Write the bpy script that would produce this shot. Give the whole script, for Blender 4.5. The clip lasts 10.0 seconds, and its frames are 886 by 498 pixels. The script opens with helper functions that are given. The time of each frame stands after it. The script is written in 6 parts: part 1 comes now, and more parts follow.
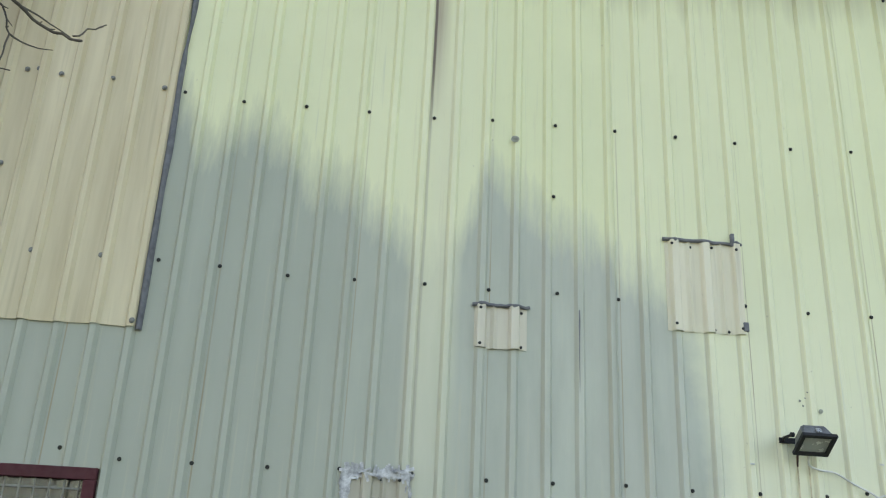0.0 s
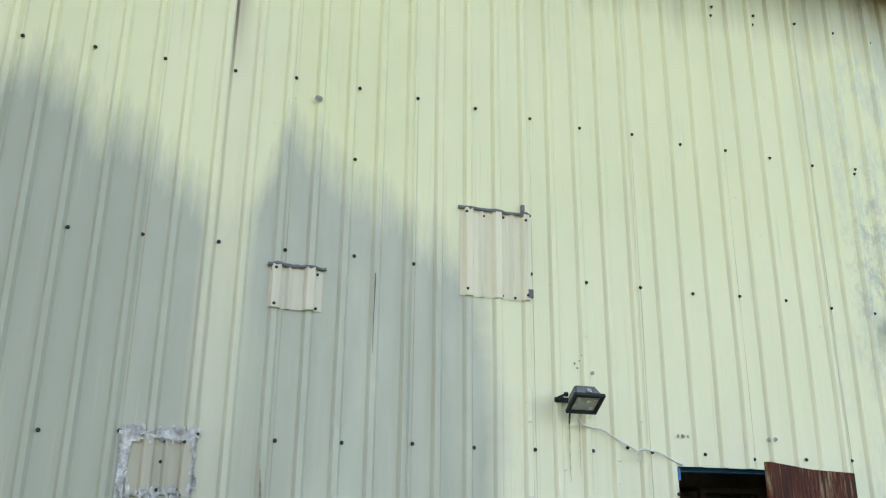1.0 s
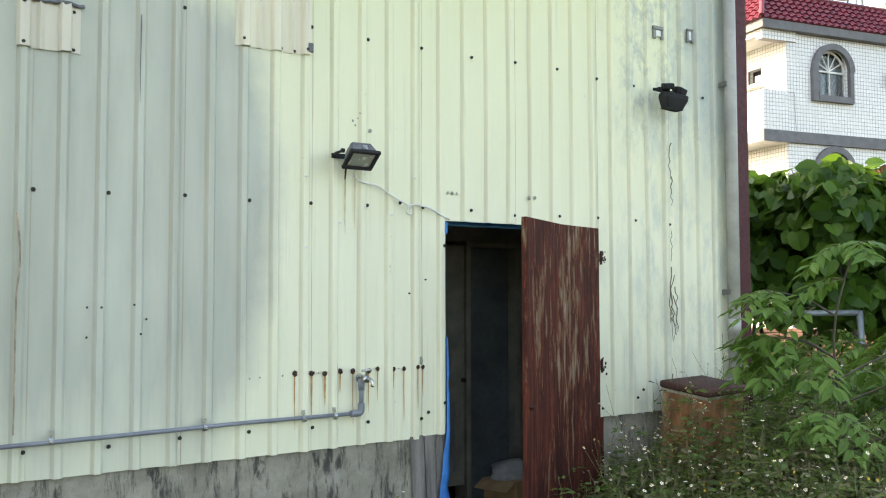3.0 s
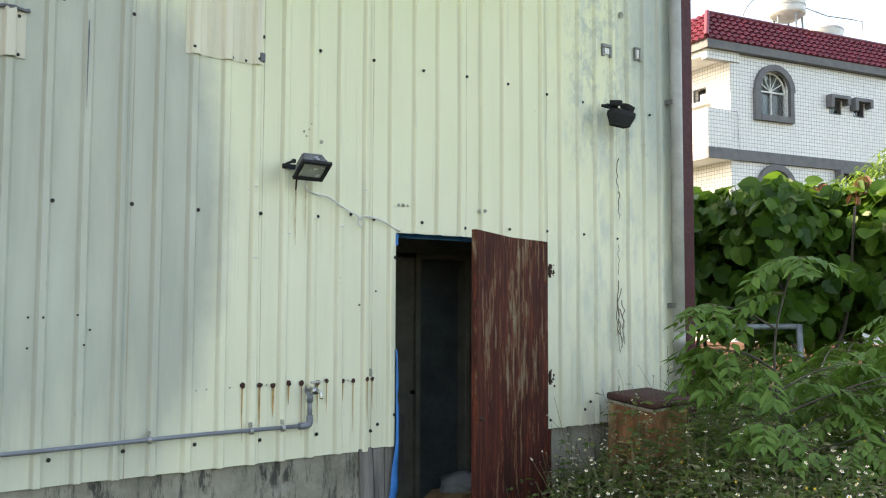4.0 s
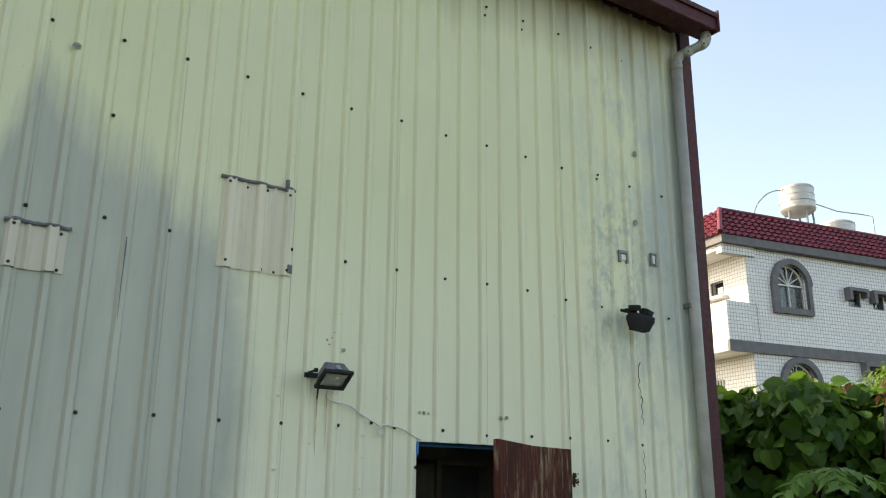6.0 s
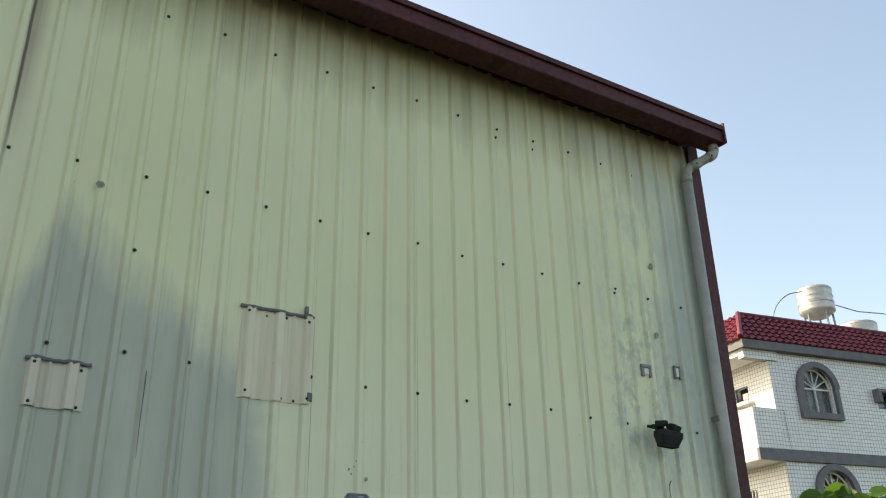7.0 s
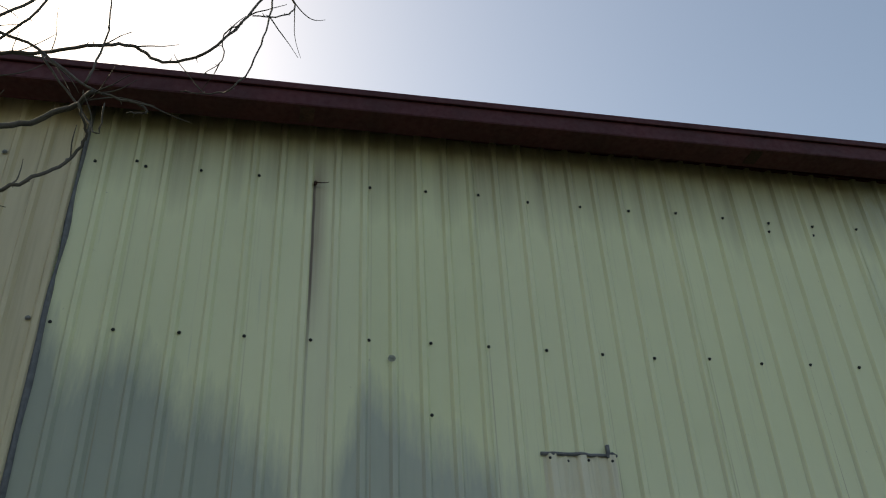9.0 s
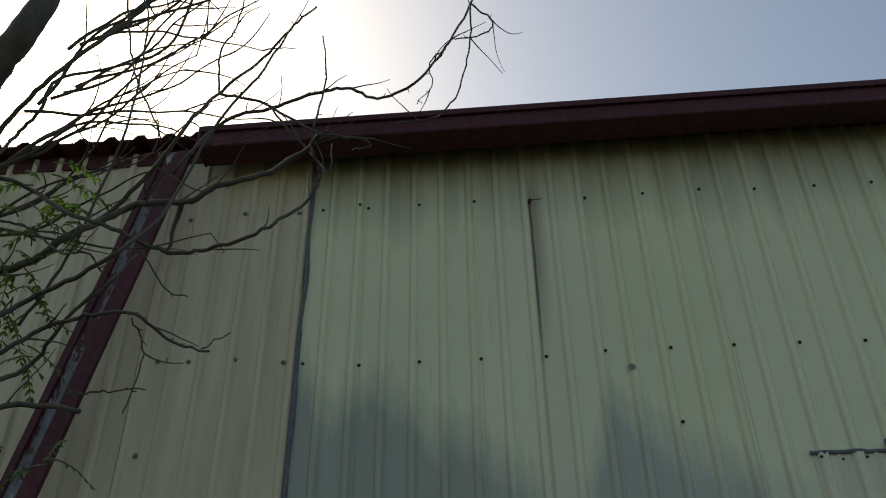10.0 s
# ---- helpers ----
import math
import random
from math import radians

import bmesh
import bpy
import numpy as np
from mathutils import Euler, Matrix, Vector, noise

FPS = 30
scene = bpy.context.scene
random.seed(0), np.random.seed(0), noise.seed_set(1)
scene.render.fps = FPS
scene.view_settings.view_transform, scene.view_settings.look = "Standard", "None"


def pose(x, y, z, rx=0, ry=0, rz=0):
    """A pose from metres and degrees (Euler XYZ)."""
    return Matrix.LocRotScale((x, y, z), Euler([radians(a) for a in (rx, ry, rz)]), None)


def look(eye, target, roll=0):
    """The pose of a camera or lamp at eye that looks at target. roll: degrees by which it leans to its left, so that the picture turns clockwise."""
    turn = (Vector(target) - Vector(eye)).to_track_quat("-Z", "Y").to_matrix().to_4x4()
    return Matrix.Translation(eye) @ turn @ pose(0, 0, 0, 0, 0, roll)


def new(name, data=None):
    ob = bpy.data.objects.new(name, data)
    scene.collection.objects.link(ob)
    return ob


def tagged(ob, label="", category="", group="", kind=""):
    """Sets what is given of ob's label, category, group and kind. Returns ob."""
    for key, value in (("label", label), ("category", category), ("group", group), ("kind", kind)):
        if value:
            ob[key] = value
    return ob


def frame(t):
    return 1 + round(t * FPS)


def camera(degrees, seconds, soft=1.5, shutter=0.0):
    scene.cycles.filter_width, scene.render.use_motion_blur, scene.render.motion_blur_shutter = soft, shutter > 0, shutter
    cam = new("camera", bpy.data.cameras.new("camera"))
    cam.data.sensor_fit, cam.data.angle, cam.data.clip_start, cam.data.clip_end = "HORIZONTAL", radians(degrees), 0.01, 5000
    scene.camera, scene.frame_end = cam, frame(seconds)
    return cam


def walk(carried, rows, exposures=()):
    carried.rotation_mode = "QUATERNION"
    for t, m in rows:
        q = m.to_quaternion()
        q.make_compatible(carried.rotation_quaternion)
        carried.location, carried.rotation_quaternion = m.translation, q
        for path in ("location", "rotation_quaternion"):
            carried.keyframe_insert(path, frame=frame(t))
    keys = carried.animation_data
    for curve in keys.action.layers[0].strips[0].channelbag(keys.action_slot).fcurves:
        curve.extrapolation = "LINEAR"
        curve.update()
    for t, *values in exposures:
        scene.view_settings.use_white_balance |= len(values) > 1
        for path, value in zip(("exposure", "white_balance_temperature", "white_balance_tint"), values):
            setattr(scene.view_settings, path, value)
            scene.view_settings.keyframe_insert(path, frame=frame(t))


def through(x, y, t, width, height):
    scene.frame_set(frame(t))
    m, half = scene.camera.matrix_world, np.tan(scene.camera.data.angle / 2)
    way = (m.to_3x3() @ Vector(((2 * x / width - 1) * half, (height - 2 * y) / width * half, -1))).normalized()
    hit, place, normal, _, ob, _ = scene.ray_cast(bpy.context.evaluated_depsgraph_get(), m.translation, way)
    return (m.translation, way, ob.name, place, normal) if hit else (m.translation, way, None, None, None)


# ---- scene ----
cam = camera(54.7, 10.0, soft=1.12)
PATH = [
    (0, (-2.831, -4.213, 1.702), (-2.68, -2.344, 2.397), 2.8),
    (0.5, (-2.818, -4.231, 1.713), (-2.435, -2.39, 2.395), 2.1),
    (1, (-2.798, -4.233, 1.7), (-2.197, -2.43, 2.324), 0.6),
    (1.5, (-2.764, -4.264, 1.696), (-2.022, -2.459, 2.133), -0.5),
    (2, (-2.745, -4.272, 1.676), (-1.901, -2.475, 1.918), -0.8),
    (2.5, (-2.744, -4.27, 1.65), (-1.793, -2.516, 1.782), -0.4),
    (3, (-2.742, -4.28, 1.638), (-1.668, -2.595, 1.734), -0.1),
    (3.2, (-2.756, -4.261, 1.629), (-1.635, -2.608, 1.724), -0.2),
    (4.5, (-2.752, -4.311, 1.649), (-1.578, -2.699, 1.807), -0.0),
    (5, (-2.764, -4.319, 1.675), (-1.612, -2.706, 1.939), -0.0),
    (5.5, (-2.781, -4.331, 1.711), (-1.663, -2.723, 2.115), 0.3),
    (6, (-2.791, -4.328, 1.738), (-1.704, -2.744, 2.294), 0.5),
    (6.2, (-2.799, -4.327, 1.75), (-1.723, -2.758, 2.367), 0.5),
    (7.5, (-2.813, -4.321, 1.807), (-1.872, -2.797, 2.697), -2.4),
    (8, (-2.786, -4.325, 1.815), (-1.959, -2.781, 2.781), -3.2),
    (8.5, (-2.792, -4.318, 1.82), (-2.148, -2.728, 2.85), -3.4),
    (9, (-2.794, -4.324, 1.835), (-2.415, -2.689, 2.924), -2.8),
    (9.5, (-2.803, -4.309, 1.829), (-2.695, -2.664, 2.961), -1.9),
    (10, (-2.853, -4.252, 1.8), (-2.963, -2.621, 2.952), -0.8),
]
walk(cam, [(t, look(eye, target, roll)) for t, eye, target, roll in PATH],
     exposures=[(0.0, 2.14, 9000, 11), (0.5, 2.11, 9000, 11), (1.0, 2.28, 9100, 12), (1.5, 2.24, 9100, 11), (2.0, 2.23, 9200, 12), (3.0, 2.46, 9200, 12), (4.5, 2.02, 9100, 11), (5.0, 1.80, 9000, 10),
                (5.5, 1.41, 9000, 9), (6.0, 1.56, 9000, 10), (7.5, 0.98, 8900, 7), (8.0, 0.64, 8700, 7), (8.5, 0.76, 8600, 9), (9.0, 0.53, 8300, 7), (10.0, 0.12, 8000, 5)])

# ---- sky and sun ----
SUN_WAY = Vector((-0.50, 0.58, 0.64)).normalized()
world = bpy.data.worlds.new("world")
scene.world = world
world.use_nodes = True
wn = world.node_tree
wn.nodes.clear()
sky = wn.nodes.new("ShaderNodeTexSky")
sky.sky_type = "NISHITA"
sky.sun_disc = False
sky.sun_elevation = math.asin(SUN_WAY.z)
sky.sun_rotation = math.atan2(SUN_WAY.x, SUN_WAY.y)
sky.air_density, sky.dust_density, sky.ozone_density = 1.0, 2.3, 2.0
bg = wn.nodes.new("ShaderNodeBackground")
bg.inputs["Strength"].default_value = 0.15
wo = wn.nodes.new("ShaderNodeOutputWorld")
wn.links.new(sky.outputs[0], bg.inputs[0])
wn.links.new(bg.outputs[0], wo.inputs[0])
sun = new("sun", bpy.data.lights.new("sun", "SUN"))
sun.data.energy, sun.data.angle, sun.data.color = 3.0, radians(0.6), (1.0, 0.93, 0.82)
sun.matrix_world = look(SUN_WAY * 40, (0, 0, 0))


# ---- materials ----
class Mat:
    """A node material on one Principled shader, with short ways to add nodes."""

    def __init__(self, name, color=(0.5, 0.5, 0.5), rough=0.6, metal=0.0):
        self.m = bpy.data.materials.new(name)
        self.m.use_nodes = True
        self.t = self.m.node_tree
        self.b = self.t.nodes["Principled BSDF"]
        self.b.inputs["Base Color"].default_value = (*color, 1)
        self.b.inputs["Roughness"].default_value = rough
        self.b.inputs["Metallic"].default_value = metal
        self.co = self.node("ShaderNodeTexCoord").outputs["Object"]

    def node(self, kind, **sets):
        n = self.t.nodes.new(kind)
        for k, v in sets.items():
            setattr(n, k, v)
        return n

    def put(self, socket, value):
        if isinstance(value, bpy.types.NodeSocket):
            self.t.links.new(value, socket)
        elif isinstance(value, tuple) and len(value) == 3 and socket.type == "RGBA":
            socket.default_value = (*value, 1)
        else:
            socket.default_value = value

    def mapped(self, scale=(1, 1, 1), co=None, rot=(0, 0, 0)):
        n = self.node("ShaderNodeMapping")
        self.put(n.inputs["Vector"], co or self.co)
        n.inputs["Scale"].default_value = scale
        n.inputs["Rotation"].default_value = rot
        return n.outputs[0]

    def noise(self, scale=5.0, stretch=(1, 1, 1), detail=5.0, rough=0.55, co=None):
        n = self.node("ShaderNodeTexNoise")
        self.put(n.inputs["Vector"], self.mapped(stretch, co))
        n.inputs["Scale"].default_value = scale
        n.inputs["Detail"].default_value = detail
        n.inputs["Roughness"].default_value = rough
        return n.outputs[0]

    def ramp(self, fac, lo=0.4, hi=0.6, a=0.0, b=1.0):
        n = self.node("ShaderNodeMapRange")
        n.clamp = True
        self.put(n.inputs[0], fac)
        for i, v in enumerate((lo, hi, a, b)):
            self.put(n.inputs[1 + i], v)
        return n.outputs[0]

    def math(self, op, a, b=0.0):
        n = self.node("ShaderNodeMath", operation=op)
        self.put(n.inputs[0], a)
        self.put(n.inputs[1], b)
        return n.outputs[0]

    def mix(self, fac, a, b, mode="MIX"):
        n = self.node("ShaderNodeMix", data_type="RGBA", blend_type=mode)
        self.put(n.inputs[0], fac)
        self.put(n.inputs[6], a)
        self.put(n.inputs[7], b)
        return n.outputs[2]

    def xyz(self, co=None):
        n = self.node("ShaderNodeSeparateXYZ")
        self.put(n.inputs[0], co or self.co)
        return n.outputs

    def rand(self):
        return self.node("ShaderNodeObjectInfo").outputs["Random"]

    def island(self):
        return self.node("ShaderNodeNewGeometry").outputs["Random Per Island"]

    def color(self, value):
        self.put(self.b.inputs["Base Color"], value)
        return self

    def rough(self, value):
        self.put(self.b.inputs["Roughness"], value)
        return self

    def bump(self, height, dist=0.004, strength=0.5):
        n = self.node("ShaderNodeBump")
        n.inputs["Strength"].default_value = strength
        n.inputs["Distance"].default_value = dist
        self.put(n.inputs["Height"], height)
        self.put(self.b.inputs["Normal"], n.outputs[0])
        return self


def plain(name, color, rough=0.6, metal=0.0, vary=0.25, scale=8.0, relief=0.002, stretch=(1, 1, 1)):
    """A surface of one main colour with cloudy variation, grain and a little relief."""
    m = Mat(name, color, rough, metal)
    big, fine = m.noise(scale, stretch, 4), m.noise(scale * 9, stretch, 3)
    dark = tuple(c * (1 - vary) for c in color)
    light = tuple(min(1, c * (1 + vary * 0.6)) for c in color)
    c = m.mix(m.ramp(big, 0.3, 0.7), dark, light)
    c = m.mix(m.ramp(fine, 0.45, 0.75, 0, 0.35), c, dark)
    m.color(c).rough(m.ramp(fine, 0.3, 0.7, rough * 0.85, min(1, rough * 1.15)))
    if relief:
        m.bump(fine, relief)
    return m.m


def sheet_paint():
    """Faded cream-green paint on ribbed steel, with a large grey-blue field."""
    m = Mat("sheet_paint", rough=0.4)
    x, y, z = m.xyz()
    streak = m.noise(2.6, (3.2, 1, 0.35), 6, 0.6)
    cloud = m.noise(1.3, (1, 1, 0.6), 5)
    fine = m.noise(30, (2.5, 1, 0.25), 3)
    thin = m.noise(7, (4.5, 1, 0.10), 5, 0.6)
    cream = m.mix(m.ramp(cloud, 0.3, 0.7), (0.685, 0.695, 0.43), (0.765, 0.77, 0.495))
    low = m.mix(m.ramp(streak, 0.3, 0.7), (0.725, 0.72, 0.55), (0.805, 0.79, 0.615))
    c = m.mix(m.ramp(z, 3.6, 1.8), cream, low)
    # each sheet has faded a little differently
    c = m.mix(m.ramp(m.rand(), 0, 1, 0.0, 0.35), c, (0.75, 0.73, 0.54))
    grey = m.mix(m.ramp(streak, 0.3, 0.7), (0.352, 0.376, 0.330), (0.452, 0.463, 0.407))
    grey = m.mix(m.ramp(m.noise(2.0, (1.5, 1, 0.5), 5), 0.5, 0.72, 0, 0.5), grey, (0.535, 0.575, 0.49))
    # the grey darkens towards the far end, with a cloudy limit
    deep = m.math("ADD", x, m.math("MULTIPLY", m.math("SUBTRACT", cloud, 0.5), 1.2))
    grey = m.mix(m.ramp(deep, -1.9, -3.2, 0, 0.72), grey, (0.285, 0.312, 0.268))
    # upper limit of the grey field along the wall
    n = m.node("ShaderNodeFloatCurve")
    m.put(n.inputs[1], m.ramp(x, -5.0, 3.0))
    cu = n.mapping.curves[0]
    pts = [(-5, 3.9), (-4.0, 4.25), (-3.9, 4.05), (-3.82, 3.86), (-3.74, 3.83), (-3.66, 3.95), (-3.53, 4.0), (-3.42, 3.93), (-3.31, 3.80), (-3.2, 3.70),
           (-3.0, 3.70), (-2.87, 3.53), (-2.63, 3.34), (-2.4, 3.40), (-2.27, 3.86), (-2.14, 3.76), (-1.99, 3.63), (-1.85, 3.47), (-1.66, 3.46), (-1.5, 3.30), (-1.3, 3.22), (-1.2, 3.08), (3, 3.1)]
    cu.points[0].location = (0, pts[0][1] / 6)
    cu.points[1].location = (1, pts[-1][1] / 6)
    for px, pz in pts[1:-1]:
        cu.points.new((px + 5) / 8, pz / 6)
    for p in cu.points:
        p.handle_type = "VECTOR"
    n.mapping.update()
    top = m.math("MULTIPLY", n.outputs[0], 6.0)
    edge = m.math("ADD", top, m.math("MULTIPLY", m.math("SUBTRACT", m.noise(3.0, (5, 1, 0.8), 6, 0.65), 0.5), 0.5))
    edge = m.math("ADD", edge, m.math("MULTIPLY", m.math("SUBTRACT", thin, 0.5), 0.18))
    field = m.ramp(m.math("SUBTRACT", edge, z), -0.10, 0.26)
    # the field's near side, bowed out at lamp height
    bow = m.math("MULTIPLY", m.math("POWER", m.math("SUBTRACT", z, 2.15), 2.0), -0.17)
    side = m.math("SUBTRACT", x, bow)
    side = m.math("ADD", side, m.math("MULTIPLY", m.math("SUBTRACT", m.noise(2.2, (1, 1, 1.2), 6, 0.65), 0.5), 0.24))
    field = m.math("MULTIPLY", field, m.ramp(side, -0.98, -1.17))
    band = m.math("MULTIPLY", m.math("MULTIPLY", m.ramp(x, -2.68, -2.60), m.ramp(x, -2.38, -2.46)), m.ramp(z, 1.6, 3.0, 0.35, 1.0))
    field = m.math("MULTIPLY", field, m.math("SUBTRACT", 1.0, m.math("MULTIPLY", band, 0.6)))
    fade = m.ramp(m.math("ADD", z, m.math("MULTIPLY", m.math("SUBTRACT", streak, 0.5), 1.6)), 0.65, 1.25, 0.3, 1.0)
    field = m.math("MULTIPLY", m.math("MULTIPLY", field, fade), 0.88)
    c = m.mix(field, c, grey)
    c = m.mix(m.math("MULTIPLY", band, m.ramp(streak, 0.35, 0.65, 0.05, 0.3)), c, (0.66, 0.61, 0.48))
    # brown run below an old fixing high on the wall: a dark line with a paler smear beside it
    off = m.math("ADD", x, m.math("ADD", 2.594, m.math("MULTIPLY", m.math("SUBTRACT", m.noise(2.0, (0.1, 1, 1), 2), 0.5), 0.02)))
    smear = m.math("MULTIPLY", m.ramp(off, -0.010, 0.002), m.ramp(off, 0.095, 0.012))
    drop = m.math("MULTIPLY", m.ramp(z, 3.95, 4.7), m.ramp(z, 5.40, 5.15))
    c = m.mix(m.math("MULTIPLY", m.math("MULTIPLY", smear, m.ramp(thin, 0.3, 0.65, 0.55, 0.95)), drop), c, (0.30, 0.215, 0.155))
    line = m.math("MULTIPLY", m.ramp(m.math("ABSOLUTE", off), 0.011, 0.005), m.ramp(z, 3.9, 4.4, 0.25, 0.9))
    c = m.mix(m.math("MULTIPLY", line, m.ramp(z, 5.15, 5.12)), c, (0.13, 0.085, 0.065))
    # ragged brown dust down the pans from the eave, with its shade painted in
    reach = m.math("ADD", m.ramp(m.noise(3.0, (2.2, 1, 0.02), 5, 0.65), 0.3, 0.7, 0.08, 0.36), m.math("MULTIPLY", m.math("SUBTRACT", cloud, 0.5), 0.4))
    eave_shade_dust = m.ramp(m.math("ADD", z, reach), 5.12, 5.72, 0, 0.88)
    c = m.mix(m.math("MULTIPLY", eave_shade_dust, m.ramp(streak, 0.3, 0.7, 0.7, 1.0)), c, (0.20, 0.165, 0.11))
    # blotches of grime by the corner
    right = m.math("MULTIPLY", m.ramp(x, 1.05, 1.7), m.ramp(m.noise(3.2, (1.5, 1, 0.6), 8, 0.7), 0.46, 0.60))
    c = m.mix(m.math("MULTIPLY", right, 0.6), c, (0.47, 0.52, 0.47))
    film = m.math("MULTIPLY", m.ramp(m.math("ADD", x, m.math("MULTIPLY", m.math("SUBTRACT", cloud, 0.5), 0.9)), 1.95, 2.25), m.math("MULTIPLY", m.ramp(z, 2.0, 3.0), m.ramp(z, 5.3, 4.7)))
    c = m.mix(m.math("MULTIPLY", film, 0.75), c, (0.36, 0.40, 0.375))
    blot = m.math("MULTIPLY", m.math("MULTIPLY", m.ramp(x, 1.3, 1.55), m.ramp(z, 4.3, 3.7)), m.math("MULTIPLY", m.ramp(z, 2.5, 2.9), m.ramp(m.noise(6, (1.2, 1, 0.8), 7, 0.7), 0.49, 0.60)))
    c = m.mix(m.math("MULTIPLY", blot, 0.6), c, (0.33, 0.39, 0.36))
    # one foot of each rib darkened: flank shade painted in, with caught dirt
    f = m.math("SUBTRACT", m.math("FRACT", m.math("DIVIDE", m.math("ADD", x, 2.28 + 0.17275 * 40.5), 0.17275)), 0.5)
    rib_shade_dirt = m.math("MULTIPLY", m.ramp(f, -0.19, -0.16), m.ramp(f, -0.08, -0.11))
    c = m.mix(m.math("MULTIPLY", m.math("MULTIPLY", rib_shade_dirt, m.ramp(z, 4.4, 3.2, 0.2, 1.0)), m.ramp(thin, 0.34, 0.66, 0.12, 0.5)), c, (0.43, 0.405, 0.31))
    # rusty hairline where each sheet laps the next
    lap = m.math("ABSOLUTE", m.math("SUBTRACT", m.math("FRACT", m.math("DIVIDE", m.math("ADD", x, 0.855 + 0.691 * 20.5), 0.691)), 0.5))
    c = m.mix(m.math("MULTIPLY", m.ramp(lap, 0.0065, 0.003), m.math("MULTIPLY", m.ramp(m.noise(1.6, (3, 1, 1), 4), 0.38, 0.6, 0.1, 0.7), m.ramp(z, 4.2, 3.2, 0.25, 1.0))), c, (0.34, 0.255, 0.16))
    # thin runs of rust and dirt
    c = m.mix(m.ramp(thin, 0.60, 0.74, 0, 0.4), c, (0.56, 0.51, 0.36))
    c = m.mix(m.ramp(m.noise(11, (4.0, 1, 0.12), 4), 0.63, 0.74, 0, 0.25), c, (0.42, 0.44, 0.38))
    c = m.mix(m.ramp(fine, 0.6, 0.85, 0, 0.15), c, (0.40, 0.42, 0.33))
    spots = m.noise(22, (1, 1, 0.8), 2)
    c = m.mix(m.ramp(spots, 0.74, 0.78, 0, 0.5), c, (0.42, 0.40, 0.30))
    m.color(c).rough(m.ramp(cloud, 0.3, 0.7, 0.34, 0.52))
    m.bump(m.math("ADD", m.noise(2.0, (1.6, 1, 0.7), 2), m.math("MULTIPLY", fine, 0.03)), 0.02, 0.4)
    return m.m


def tan_paint(name, a, b):
    m = Mat(name, rough=0.5)
    streak = m.noise(3, (3.5, 1, 0.3), 5)
    c = m.mix(m.ramp(streak, 0.3, 0.7), a, b)
    run = m.ramp(m.noise(6, (4, 1, 0.15), 4), 0.56, 0.75, 0, 0.5)
    c = m.mix(run, c, tuple(v * 0.7 for v in a))
    m.color(c).bump(m.noise(2.5, (1.5, 1, 0.6), 3), 0.015, 0.35)
    return m.m


def rust_wood():
    """Old red-brown board with peeling, greyed upright flakes."""
    m = Mat("peeling_board", rough=0.75)
    m.b.inputs["Specular IOR Level"].default_value = 0.2
    x, y, z = m.xyz()
    grain = m.noise(7, (7, 7, 0.35), 8, 0.7)
    broad = m.noise(2.2, (2.0, 2.0, 0.5), 5)
    flake = m.noise(8.0, (2.6, 2.6, 0.40), 9, 0.74)
    chip = m.noise(8, (3.2, 3.2, 0.6), 8, 0.7)
    c = m.mix(m.ramp(grain, 0.35, 0.66), (0.030, 0.009, 0.007), (0.150, 0.036, 0.022))
    c = m.mix(m.ramp(broad, 0.44, 0.66, 0, 0.8), c, (0.030, 0.009, 0.007))
    c = m.mix(m.ramp(chip, 0.58, 0.61, 0, 0.75), c, (0.21, 0.045, 0.022))
    # bare wood where the paint has gone, mostly down the middle of the upper half
    mid = m.ramp(m.math("ABSOLUTE", m.math("ADD", x, 0.48)), 0.10, 0.5, 0.05, -0.045)
    worn = m.math("ADD", m.math("ADD", mid, m.ramp(m.noise(2.3, (1.6, 1.6, 0.7), 4), 0.38, 0.62, -0.07, 0.05)), m.ramp(z, 0.7, 1.35, -0.06, 0.025))
    flake = m.math("ADD", flake, worn)
    c = m.mix(m.ramp(flake, 0.53, 0.57, 0, 0.7), c, (0.22, 0.07, 0.035))
    c = m.mix(m.ramp(flake, 0.57, 0.61, 0, 0.85), c, (0.25, 0.165, 0.105))
    c = m.mix(m.ramp(flake, 0.65, 0.69, 0, 0.85), c, (0.36, 0.31, 0.22))
    c = m.mix(m.ramp(m.noise(9, (4.5, 4.5, 0.3), 6, 0.7), 0.62, 0.66, 0, 0.75), c, (0.016, 0.006, 0.005))
    m.color(c).bump(m.math("ADD", grain, m.ramp(flake, 0.56, 0.62)), 0.006, 0.8)
    return m.m


def old_concrete():
    m = Mat("old_concrete", rough=0.9)
    cloud, fine = m.noise(3.0, (1, 1, 1.3), 8, 0.65), m.noise(40, (1, 1, 1), 4)
    c = m.mix(m.ramp(cloud, 0.32, 0.68), (0.175, 0.16, 0.125), (0.37, 0.34, 0.275))
    drip = m.ramp(m.noise(4.6, (4.2, 4.2, 0.55), 9, 0.76), 0.52, 0.63, 0, 0.85)
    c = m.mix(drip, c, (0.035, 0.036, 0.032))
    c = m.mix(m.ramp(m.noise(3.0, (2.5, 2.5, 0.8), 9, 0.75), 0.56, 0.62, 0, 0.85), c, (0.022, 0.023, 0.021))
    c = m.mix(m.ramp(m.noise(5, (1, 1, 1), 5), 0.58, 0.7, 0, 0.5), c, (0.40, 0.38, 0.33))
    c = m.mix(m.ramp(fine, 0.5, 0.8, 0, 0.35), c, (0.12, 0.11, 0.1))
    m.color(c).bump(m.math("ADD", fine, cloud), 0.008, 0.8)
    return m.m


